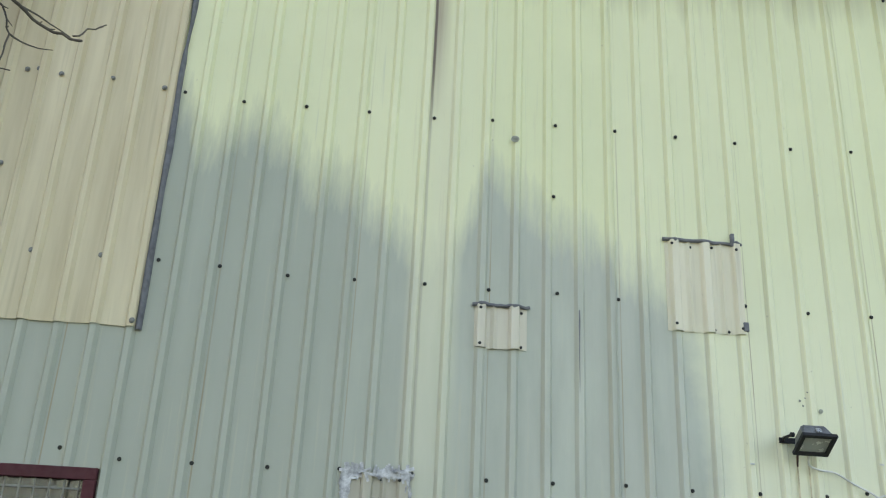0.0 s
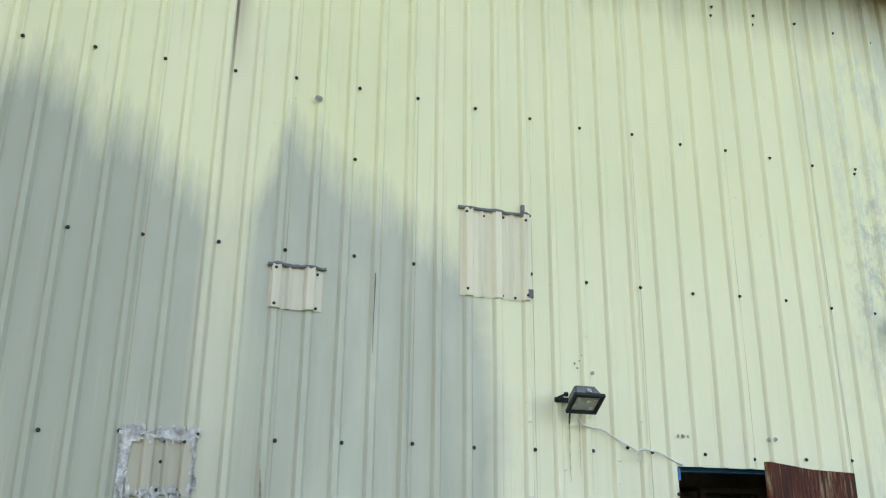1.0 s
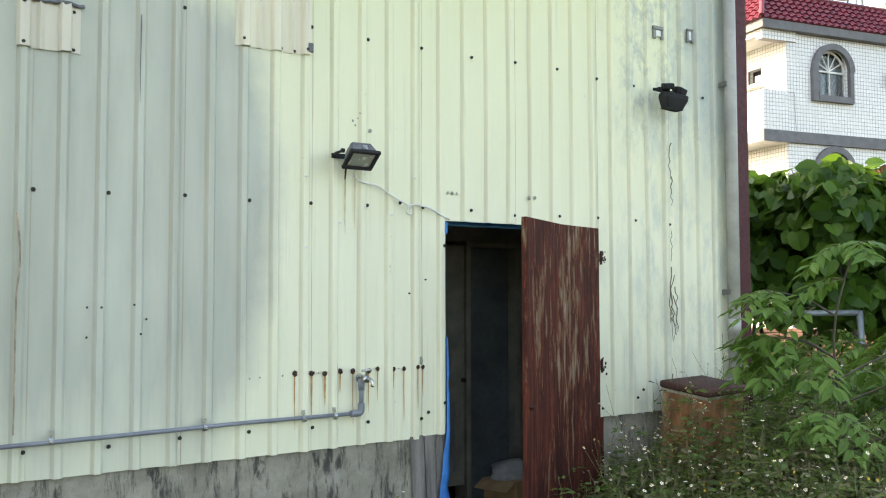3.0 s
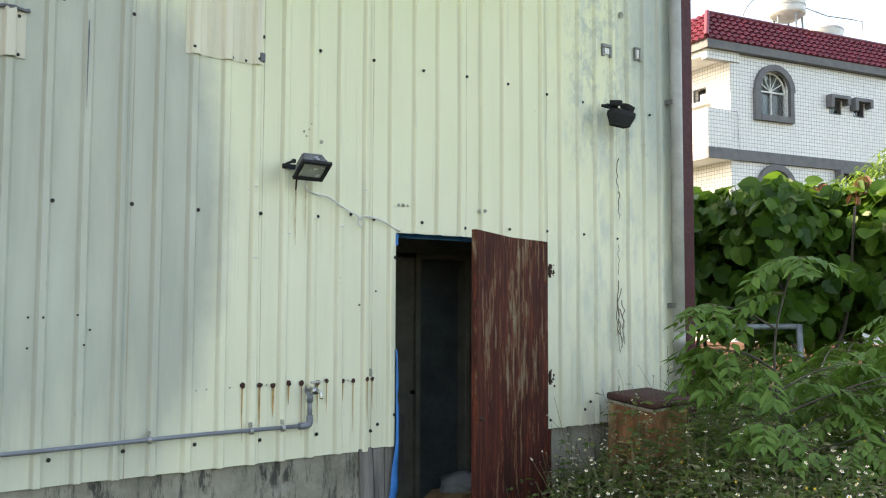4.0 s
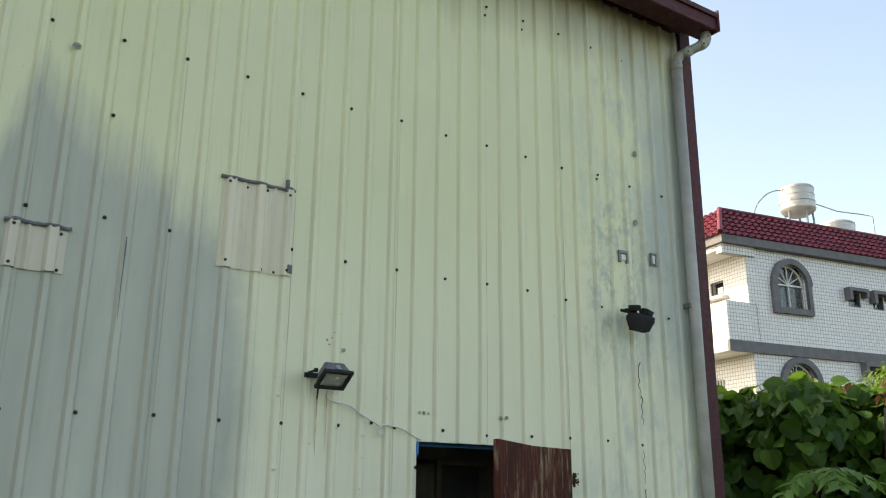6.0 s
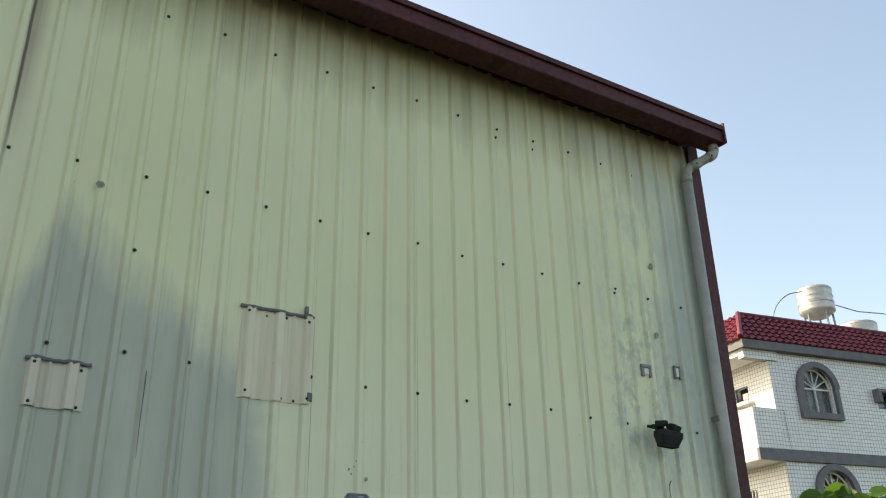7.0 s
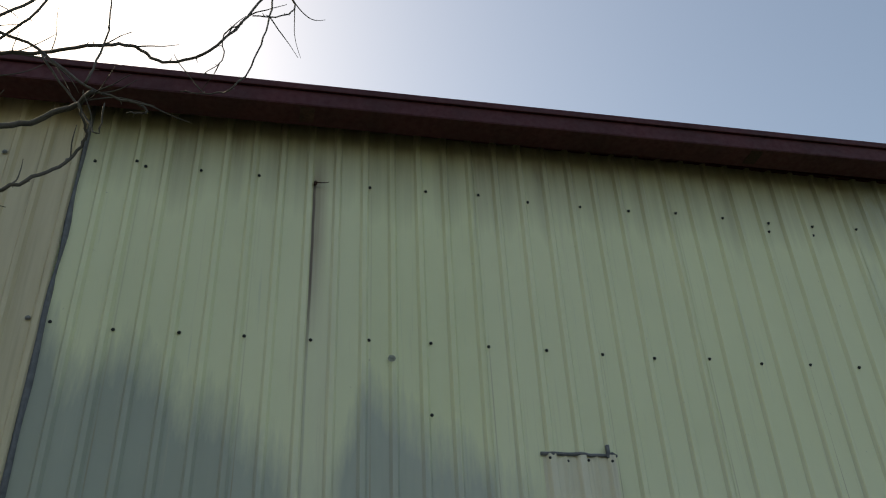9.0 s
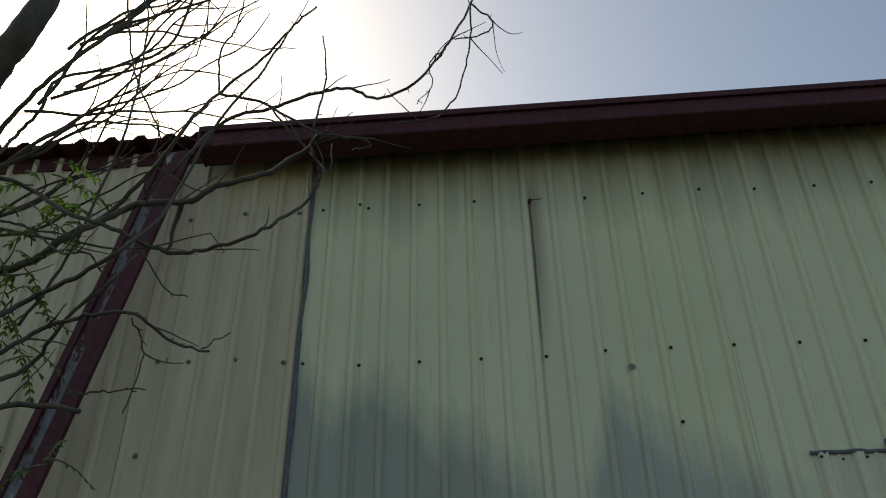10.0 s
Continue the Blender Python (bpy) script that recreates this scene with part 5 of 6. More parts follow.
part("vent_fan", boxes((MAIN + 0.02, MAIN + 0.12, 1.06, 1.28, 7.46, 7.64), bevel=0.012), WHITE_PAINT, w, "white ventilator box")
part("sill", boxes((MAIN - 0.22, MAIN + 0.02, 0.85, 1.7, 7.28, 7.36)), WHITE_PAINT, w)
w = hp("window", [(MAIN + 0.12, MAIN + 0.135, 1.28, 1.88, 4.35, 5.0)], GLASS)
for k in range(5):
    part("bar", boxes((MAIN - 0.02, MAIN + 0.02, 1.33 + 0.12 * k, 1.36 + 0.12 * k, 4.36, 4.99)), WHITE_PAINT, w)


# mansard rows of pan tiles, joined by row
def tile_rows(along, p0, p1, z0, z1, back, rows, across, name):
    bm = bmesh.new()
    n = int((p1 - p0) / across)
    for r in range(rows):
        a, b = r / rows, (r + 1) / rows
        for k in range(n):
            for s in range(6):
                u0, u1 = p0 + (k + s / 6) * across, p0 + (k + (s + 1) / 6) * across
                q = []
                for u, f, lift in ((u0, a, 0.05), (u1, a, 0.05), (u1, b, 0.0), (u0, b, 0.0)):
                    ph = ((u - p0) / across) % 1.0
                    wave = 0.035 * math.cos(math.tau * ph)
                    out = lift + wave
                    q.append(along(u, f, out))
                bm.faces.new([bm.verts.new(v) for v in q])
            # front edge of the tile
            for s in range(6):
                u0, u1 = p0 + (k + s / 6) * across, p0 + (k + (s + 1) / 6) * across
                q = []
                for u, drop in ((u0, -0.05), (u1, -0.05), (u1, 0.05), (u0, 0.05)):
                    ph = ((u - p0) / across) % 1.0
                    q.append(along(u, a, drop + 0.035 * math.cos(math.tau * ph)))
                bm.faces.new([bm.verts.new(v) for v in q])
    bmesh.ops.remove_doubles(bm, verts=bm.verts[:], dist=0.0004)
    tagged(part(name, bm, ROOFTILE, house, "rows of glazed dark red pan tiles"), kind="stuff")


tile_rows(lambda u, f, o: (max(u, -0.15 + 0.6 * f), -0.16 + 0.62 * f - o * 0.8, 8.80 + 0.94 * f + o * 0.5), -0.15, HL, 8.8, 9.74, 0.6, 6, 0.24, "front_tiles")
tile_rows(lambda u, f, o: (-0.15 + 0.6 * f - o * 0.8, max(u, -0.16 + 0.62 * f), 8.80 + 0.94 * f + o * 0.5), -0.16, 9.0, 8.8, 9.74, 0.6, 6, 0.24, "side_tiles")
bm = bmesh.new()
tube(bm, [(0.45, 0.46, 9.75), (HL, 0.46, 9.75)], 0.07, seg=8)
part("ridge_cap", bm, ROOFTILE, house)
bm = bmesh.new()
tube(bm, [(-0.16, -0.17, 8.84), (0.45, 0.46, 9.77)], 0.07, seg=8)
part("hip_cap", bm, ROOFTILE, house)
bm = bmesh.new()
tube(bm, curve_pts([(0.87, 0.0, 6.9), (1.08, 0.02, 6.9), (1.1, 0.03, 6.5), (1.13, 0.03, 5.9)], 4), 0.007, seg=5)
part("cable", bm, PVC, house)


def water_tank(px, py, z0, z1, r, label, legs):
    c = house.matrix_world @ Vector((px, py, 0))
    t = thing("water_tank", label, "water tank", (c.x, c.y, 0), group="roof tanks")
    bm = bmesh.new()
    n = 20
    prof = [(r * 0.25, z1 + 0.06), (r * 0.9, z1 + 0.03), (r, z1 - 0.03)]
    m_ = 14
    for k in range(1, m_):
        z = z1 - 0.03 - (z1 - z0 - 0.05) * k / m_
        prof.append((r * (1.0 if k % 3 else 0.975), z))
    prof += [(r * 0.98, z0 + 0.02), (r * 0.55, z0 - 0.14)]
    rings = [[bm.verts.new((rr_ * math.cos(a), rr_ * math.sin(a), z)) for a in (math.tau * k / n for k in range(n))] for rr_, z in prof]
    for a, b in zip(rings, rings[1:]):
        for k in range(n):
            bm.faces.new((b[k], b[(k + 1) % n], a[(k + 1) % n], a[k]))
    bm.faces.new(rings[0])
    bm.faces.new(list(reversed(rings[-1])))
    part("drum", bm, STEEL, t, smooth=True)
    for k in range(4):
        z = z0 + 0.08 + (z1 - z0 - 0.16) * k / 3
        bm = bmesh.new()
        tube(bm, [(r * 1.0 * math.cos(a), r * 1.0 * math.sin(a), z) for a in (math.tau * q / 24 for q in range(25))], 0.009, seg=6, close=False)
        part("rolled_band", bm, STEEL, t, smooth=True)
    bm = bmesh.new()
    disc(bm, (0.1, 0, z1 + 0.09), 0.2, 0.06, "Z", 14)
    part("hatch", bm, STEEL, t)
    for k in range(legs):
        a = math.tau * (k + 0.4) / legs
        bm = bmesh.new()
        tube(bm, [(r * 0.9 * math.cos(a), r * 0.9 * math.sin(a), 9.48), (r * 0.80 * math.cos(a), r * 0.80 * math.sin(a), z0 - 0.02)], 0.036, seg=6)
        part("leg", bm, GALV, t)
    return t


water_tank(6.25, 3.0, 11.26, 12.12, 0.58, "tall ribbed stainless water tank on steel legs", 5)
water_tank(9.1, 4.0, 10.3, 11.48, 0.66, "lower stainless water tank on the roof", 4)
tubes = thing("roof_pipes", "thin grey water pipes on the house roof", "pipes", (HX, HY, 0), HA)
for pts in ([(7.0, 3.0, 11.7), (8.6, 3.4, 11.75), (10.0, 3.6, 11.9), (10.6, 3.6, 11.9), (10.6, 3.6, 9.5)], curve_pts([(3.7, 2.6, 9.6), (3.85, 2.7, 10.4), (4.3, 2.9, 11.2), (5.0, 3.0, 11.78), (5.7, 3.0, 12.0)], 4)):
    bm = bmesh.new()
    tube(bm, pts, 0.02, seg=6)
    part("pipe", bm, GALV, tubes)


pump = thing("roof_pump", "small white water pump on the house roof", "pump", (HX, HY, 0), HA)
part("body", boxes((4.55, 5.0, 1.9, 2.25, 9.51, 10.12), bevel=0.05), WHITE_PAINT, pump)
bm = bmesh.new()
tube(bm, [(4.9, 2.05, 10.05), (5.05, 2.05, 10.3), (5.3, 2.1, 10.2), (5.5, 2.1, 9.9)], 0.035, seg=8)
part("pipe", bm, GALV, pump, smooth=True)
bm = bmesh.new()
disc(bm, (4.7, 2.05, 10.17), 0.12, 0.12, "Z", 12, 0.3)
part("cap", bm, WHITE_PAINT, pump)

# ---- planting ----
class Mesh:
    """Gathers many small pieces into one mesh."""

    def __init__(self):
        self.v, self.f, self.m = [], [], []

    def add(self, verts, faces, mat=0):
        n = len(self.v)
        self.v += [tuple(p) for p in verts]
        self.f += [tuple(n + i for i in f) for f in faces]
        self.m += [mat] * len(faces)

    def rod(self, pts, r0, r1, seg=4, mat=0):
        pts = [Vector(p) for p in pts]
        n, side, ring = len(pts), None, []
        for i, p in enumerate(pts):
            way = (pts[min(i + 1, n - 1)] - pts[max(i - 1, 0)]).normalized()
            if side is None:
                side = way.orthogonal().normalized()
            side = (side - way * side.dot(way)).normalized()
            up = way.cross(side)
            r = r0 + (r1 - r0) * i / max(1, n - 1)
            ring += [p + (side * math.cos(a) + up * math.sin(a)) * r for a in (math.tau * k / seg for k in range(seg))]
        faces = [(i * seg + k, i * seg + (k + 1) % seg, (i + 1) * seg + (k + 1) % seg, (i + 1) * seg + k) for i in range(n - 1) for k in range(seg)]
        self.add(ring, faces, mat)

    def leaf(self, at, tip, face, length, width, kind="lance", fold=0.18, mat=0):
        """A leaf from its stalk end at `at`, pointing to tip, its upper side to face."""
        y = Vector(tip).normalized()
        x = y.cross(Vector(face)).normalized()
        z = x.cross(y)
        if kind == "heart":
            out = [(0, 0.02, 0), (0.27, -0.08, 0.05), (0.50, 0.16, 0.10), (0.50, 0.50, 0.07), (0.30, 0.80, -0.05), (0, 0.97, -0.20), (-0.30, 0.80, -0.05), (-0.50, 0.50, 0.07), (-0.50, 0.16, 0.10), (-0.27, -0.08, 0.05), (0, 0.42, -0.06)]
            faces = [(10, i, i + 1) for i in range(9)] + [(10, 9, 0)]
        else:
            out = [(0, 0, 0), (0.42, 0.28, 0.5), (0.40, 0.58, 0.5), (0, 1.0, -0.3), (-0.40, 0.58, 0.5), (-0.42, 0.28, 0.5), (0, 0.45, 0)]
            out = [(a, b, c * fold) for a, b, c in out]
            faces = [(6, 0, 1), (6, 1, 2), (6, 2, 3), (6, 3, 4), (6, 4, 5), (6, 5, 0)]
        at = Vector(at)
        self.add([at + x * (a * width) + y * (b * length) + z * (c * length) for a, b, c in out], faces, mat)

    def done(self, name, mats, parent=None, label="", smooth=False):
        me = bpy.data.meshes.new(name)
        me.from_pydata(self.v, [], self.f)
        for mt in (mats if isinstance(mats, (list, tuple)) else [mats]):
            me.materials.append(mt)
        me.polygons.foreach_set("material_index", self.m)
        if smooth:
            me.polygons.foreach_set("use_smooth", [True] * len(self.f))
        me.update()
        ob = new(name, me)
        if parent is not None:
            ob.parent = parent
        if label:
            ob["label"] = label
        return ob


def rvec(r, up=0.0):
    v = Vector((r.gauss(0, 1), r.gauss(0, 1), r.gauss(0, 1))).normalized()
    return (v + Vector((0, 0, up))).normalized()


def big_leaf_shrub(cx, cy, rad, z0, z1, count, seed, label, along):
    """Several leaning stems under a crown of broad heart-shaped leaves."""
    r = random.Random(seed)
    t = thing("broadleaf_shrub", label, "shrub", (cx, cy, 0), group="broadleaf shrubs")
    mid = (z0 + z1) / 2
    for k in range(4):
        a = r.uniform(0, math.tau)
        b = Vector((0.35 * math.cos(a), 0.35 * math.sin(a), 0))
        bm = bmesh.new()
        tube(bm, curve_pts([b, b * 1.2 + Vector((0.05, 0, 0.7)), b * 1.6 + Vector((r.uniform(-0.3, 0.3), r.uniform(-0.3, 0.3), z0 + 0.2)), b * 2 + Vector((r.uniform(-0.5, 0.5), r.uniform(-0.5, 0.5), z1 - 0.4))], 4), 0.032, 0.012, 7)
        part("stem", bm, BARK, t, smooth=True)
    g = Mesh()
    tw = Mesh()
    for i in range(count):
        d = rvec(r, 0.25)
        k = r.uniform(0.22, 1.0) ** 0.5
        bulge = 1 + 0.22 * noise.noise((d.x * 1.7 + seed, d.y * 1.7, d.z * 1.7))
        box_ = [math.copysign(abs(c) ** 0.62, c) for c in d]
        p = Vector((box_[0] * along * k * bulge, box_[1] * rad * k * bulge, mid + box_[2] * (z1 - z0) / 2 * k * (0.6 + 0.4 * bulge)))
        out = Vector((d.x, d.y, d.z * 0.6 + 0.35)).normalized()
        face = (out + rvec(r) * 0.75).normalized()
        tip = (Vector((out.x, out.y, -0.7)) + rvec(r) * 0.9)
        tip = tip - face * tip.dot(face)
        L = r.uniform(0.11, 0.215)
        g.leaf(p, tip, face, L, L * r.uniform(0.85, 1.02), "heart")
        if i % 3 == 0:
            tw.rod([p, p * 0.85 + Vector((0, 0, -0.05 + mid * 0.15))], 0.004, 0.007, 3)
    g.done("crown", BIGLEAF, t)
    tagged(tw.done("stalk_tangle", STEM, t), kind="stuff")
    return t


hedge_mid, hedge_way = Vector((5.55, 0.72, 0)), Vector((0.52, -0.86, 0))
for i, (s, z1) in enumerate(((-2.6, 2.84), (-1.45, 2.92), (-0.3, 2.97), (0.85, 2.90), (2.0, 2.85), (3.1, 2.85))):
    p = hedge_mid + hedge_way * s + Vector((0.86, 0.52, 0)) * (0.25 + 0.15 * (i % 2))
    big_leaf_shrub(p.x, p.y, 0.80, 1.5 if i < 2 else (1.34 if i % 2 else 1.18), z1, 2900, 40 + i, "tall shrub with broad heart-shaped green leaves on bare stems", 1.02)


def pinnate(g, tw, base, way, length, pairs, size, r):
    """A compound leaf: a drooping rachis with paired leaflets."""
    way = Vector(way).normalized()
    pts = []
    for k in range(7):
        f = k / 6
        pts.append(Vector(base) + way * (length * f) + Vector((0, 0, -0.55 * length * f * f)))
    tw.rod(pts, 0.0030, 0.0012, 4)
    side = way.cross(Vector((0, 0, 1))).normalized()
    for k in range(1, pairs + 1):
        f = 0.2 + 0.8 * k / (pairs + 0.3)
        p = Vector(base) + way * (length * f) + Vector((0, 0, -0.55 * length * f * f))
        for sg in (-1, 1):
            tip = side * sg * 0.9 + way * 0.55 + Vector((0, 0, -0.65 + r.uniform(-0.4, 0.35)))
            g.leaf(p, tip, Vector((0, 0, 1)) + rvec(r) * 0.5 + way * 0.3, size * r.uniform(0.8, 1.15), size * r.uniform(0.38, 0.48), "lance", 0.12)
    g.leaf(pts[-1], way + Vector((0, 0, -0.5)), (0, 0, 1), size, size * 0.42, "lance", 0.12)


def pinnate_shrub(at, height, seed, leaves, label, branches):
    """A thin stem with flat tiers of feathered leaves; each branch is its height, its turn in degrees and its length."""
    r = random.Random(seed)
    t = thing("feather_leaf_shrub", label, "shrub", at, group="feather-leaved shrubs")
    g, tw = Mesh(), Mesh()
    main = curve_pts([(0, 0, 0), (0.02, 0.01, height * 0.35), (-0.05, 0.02, height * 0.7), (0.05, -0.06, height * 0.98)], 5)
    bm = bmesh.new()
    tube(bm, main, 0.011, 0.005, 8)
    part("stem", bm, BARK, t, smooth=True)
    tips = [(main[-1], None, 6), (main[-3], None, 3)]
    for z, turn, ln in branches:
        p = min(main, key=lambda q: abs(q.z - z))
        a = math.radians(turn)
        d = Vector((math.cos(a), math.sin(a), 0.38))
        e = p + d * ln
        bm = bmesh.new()
        tube(bm, curve_pts([p, p + d * ln * 0.5 + Vector((0, 0, 0.03)), e], 4), 0.007, 0.003, 6)
        part("branch", bm, BARK, t, smooth=True)
        tips += [(e, a, 4), (p.lerp(e, 0.66), a, 2), (p.lerp(e, 0.33), a, 2)]
    for p, way, n in tips:
        for k in range(max(1, round(n * leaves))):
            a = r.uniform(0, math.tau) if way is None else way + r.uniform(-1.25, 1.25)
            pinnate(g, tw, p, (math.cos(a), math.sin(a), r.uniform(-0.15, 0.35)), r.uniform(0.20, 0.36), r.randint(4, 6), r.uniform(0.085, 0.13), r)
    g.done("foliage", PINNATE, t)
    tagged(tw.done("stalk_tangle", STEM, t), kind="stuff")
    return t


pinnate_shrub((1.95, -1.28, 0), 1.95, 5, 1.2, "young shrub with feathered green leaves among weeds",
              ((1.50, 152, 0.38), (1.22, 160, 0.34), (1.20, 136, 0.30), (1.08, 120, 0.30), (1.10, -28, 0.45), (1.0, -60, 0.55), (0.85, -30, 0.60),
               (0.80, 200, 0.40), (0.70, 270, 0.40), (0.62, -70, 0.70), (0.90, -48, 0.85)))
RING = tuple((0.45 + 0.09 * k, 137 * k, 0.62 - 0.035 * k) for k in range(9))
pinnate_shrub((2.75, -1.55, 0), 1.60, 9, 1.1, "low shrub with feathered green leaves among weeds", RING)
for at_, h_, seed_ in (((4.5, -0.2, 0), 1.25, 24), ((5.5, -1.0, 0), 1.35, 27), ((4.9, 1.0, 0), 1.2, 29), ((6.4, 0.9, 0), 1.35, 32)):
    pinnate_shrub(at_, h_, seed_, 1.0, "low shrub with feathered green leaves among weeds", RING)
pinnate_shrub((2.95, -0.85, 0), 1.2, 15, 1.0, "low shrub with feathered green leaves among weeds", RING)

# weeds with small white flowers
r = random.Random(21)
g, fl = Mesh(), Mesh()
plants = 0
while plants < 5600:
    x, y = r.uniform(0.0, 9.0), r.uniform(-4.6, 3.5)
    if r.random() > 1.15 - 0.15 * x:
        continue
    if y < -2.2 and r.random() < (-2.2 - y) * 0.45:
        continue
    if x < 1.15 + 0.85 * y + r.uniform(-0.15, 0.25) or (x < 2.85 and y > -0.06) or x < 0.2:
        continue
    if 1.72 < x < 2.2 and y > -0.47:
        continue
    if math.hypot(x + 2.77, y + 4.3) < 3.0:
        continue
    near = x < 4.5
    h = r.uniform(0.35, 0.85) * (0.75 if x < 1.7 + 0.5 * y else 1.0)
    if 1.2 < x < 2.4 and -1.1 < y < -0.46:
        h *= 1.3
    lean = rvec(r) * 0.45
    top = Vector((x + lean.x * h, y + lean.y * h, h))
    base = Vector((x, y, -0.03))
    midp = base.lerp(top, 0.5) + Vector((lean.x, lean.y, 0)) * 0.15
    g.rod([base, midp, top], 0.0026, 0.0013, 3, 1)
    n = r.randint(12, 18)
    dry = int(r.random() < (0.22 if x < 2.4 else 0.10))
    for k in range(n):
        f = 0.12 + 0.88 * (k + r.random()) / n
        p = base.lerp(top, f)
        a = r.uniform(0, math.tau)
        w = Vector((math.cos(a), math.sin(a), r.uniform(0.0, 0.5)))
        st = p + w * r.uniform(0.04, 0.09)
        L = r.uniform(0.030, 0.068)
        up = Vector((0, 0, 1)) + rvec(r) * 0.8
        g.leaf(st, w + Vector((0, 0, -0.4)), up, L, L * 0.5, "lance", 0.15, dry)
        s = w.cross(Vector((0, 0, 1)))
        for sg in (-1, 1):
            g.leaf(st - w * 0.02, s * sg + w * 0.3 + Vector((0, 0, -0.2)), up, L * 0.78, L * 0.4, "lance", 0.15, dry)
    if near and r.random() < 0.20 or r.random() < 0.05:
        for k in range(r.randint(1, 3)):
            tip = top + Vector((r.uniform(-0.09, 0.09), r.uniform(-0.09, 0.09), r.uniform(0.06, 0.24)))
            fl.rod([top, tip], 0.0013, 0.0010, 3, 2)
            q = rvec(r, 1.3)
            if r.random() < 0.12:
                fl.leaf(tip, q, rvec(r), 0.014, 0.012, "lance", 0.5, 1)
                continue
            sx = q.orthogonal().normalized()
            sy = q.cross(sx)
            for j in range(5):
                a = math.tau * j / 5 + 0.3
                fl.leaf(tip, sx * math.cos(a) + sy * math.sin(a) + q * 0.15, q, 0.0115, 0.0095, "lance", 0.05, 0)
            fl.leaf(tip - sx * 0.006 + q * 0.003, sx, q, 0.012, 0.012, "lance", 0.05, 1)
    plants += 1
tagged(g.done("weeds", [WEED, STEM]), "tangled knee-high green weeds beside the shed", "weeds", kind="stuff")
tagged(fl.done("weed_flowers", [PETAL, YELLOW, STEM]), "small white daisy-like flowers on thin stalks", "flowers", kind="stuff")

# short grass and sprigs over the rest of the yard
g = Mesh()
for k in range(9000):
    x, y = r.uniform(-11, 10), r.uniform(-13, -0.3)
    if noise.noise((x * 0.6, y * 0.6, 9.0)) < r.uniform(-0.35, 0.25):
        continue
    h = r.uniform(0.04, 0.16)
    for j in range(4):
        a = r.uniform(0, math.tau)
        w = Vector((math.cos(a), math.sin(a), r.uniform(0.5, 2.0))).normalized()
        g.leaf((x + r.uniform(-0.04, 0.04), y + r.uniform(-0.04, 0.04), -0.02), w, (math.cos(a + 2), math.sin(a + 2), 0.6), h, h * 0.22, "lance", 0.15)
tagged(g.done("yard_grass", WEED), "short sparse grass tufts on the yard", "grass", kind="stuff")

# a few single weeds by the doorway and the wall
for at, h, seed in (((0.35, -1.05, 0), 0.62, 2), ((-0.02, -0.95, 0), 0.50, 3), ((1.62, -0.12, 0), 0.95, 4), ((2.28, -0.12, 0), 1.32, 6), ((-0.42, -0.2, 0), 0.56, 7)):
    r = random.Random(seed)
    t = thing("flowering_weed", "single thin weed with tiny white flowers", "weed", at, group="single weeds")
    s, l, f = Mesh(), Mesh(), Mesh()
    top = Vector((r.uniform(-0.12, 0.05), r.uniform(-0.06, 0.0), h))
    s.rod([(0, 0, -0.02), top * 0.5 + Vector((0.02, 0, 0)), top], 0.0035, 0.0015, 5)
    for k in range(9):
        p = top * (0.35 + 0.65 * k / 9)
        a = k * 2.4
        w = Vector((math.cos(a), math.sin(a) * 0.6, 0.5))
        e = p + w * r.uniform(0.06, 0.14)
        s.rod([p, e], 0.0016, 0.001, 4)
        l.leaf(p, w, (0, 0, 1), 0.05, 0.018, "lance", 0.15)
        for j in range(5):
            b = math.tau * j / 5
            f.leaf(e, Vector((math.cos(b), math.sin(b), 0.5)), (0, 0, 1), 0.011, 0.010, "lance", 0.05)
    s.done("stem", STEM, t)
    l.done("leaves", WEED, t)
    f.done("flowers", PETAL, t)

# grey rail in the garden
rail = thing("pipe_rail", "grey galvanised pipe rail standing among the shrubs", "rail")
bm = bmesh.new()
tube(bm, [(3.6, 2.25, 1.39), (4.33, 1.21, 1.40), (4.88, 0.41, 1.42)], 0.028, seg=10)
part("top_rail", bm, GALV, rail, smooth=True)
for a, b in (((4.88, 0.41, 1.44), (4.90, 0.36, -0.05)), ((3.75, 2.05, 1.40), (3.75, 2.05, -0.05))):
    bm = bmesh.new()
    tube(bm, [a, b], 0.030, seg=10)
    part("post", bm, GALV, rail, smooth=True)

# low salmon brick wall behind the shrubs
bw = thing("brick_wall", "low salmon-coloured brick garden wall behind the shrubs", "wall", (10.5, 2.9, 0), -58.8, kind="structure")
part("core", boxes((-6.0, 6.0, 0.02, 0.2, -0.1, 1.0)), CONCRETE, bw)
bm = bmesh.new()
box(bm, 0, 0.22, -0.01, 0.05, 0, 0.065, 0.006)
brick = part("brick", bm, BRICKRED, bw)
rb_ = random.Random(3)
cnt = 0
for row in range(6):
    for k in range(48):
        ob = brick if cnt == 0 else bpy.data.objects.new("brick", brick.data)
        if cnt:
            scene.collection.objects.link(ob)
            ob.parent = bw
        ob.location = (-6.0 + k * 0.235 + 0.117 * (row % 2), rb_.uniform(-0.006, 0.006), 0.55 + row * 0.078)
        cnt += 1

# pale fence of thin bars beyond
fence = thing("bar_fence", "white-painted fence of thin upright bars", "fence", (9.2, 5.6, 0), -58.8)
for k in range(26):
    bm = bmesh.new()
    tube(bm, [(-2 + 0.15 * k, 0, 0), (-2 + 0.15 * k, 0, 2.2)], 0.018, seg=6)
    part("bar", bm, WHITE_PAINT, fence)
for z in (0.5, 2.1):
    bm = bmesh.new()
    tube(bm, [(-2.05, 0, z), (1.8, 0, z)], 0.025, seg=6)
    part("rail", bm, WHITE_PAINT, fence)


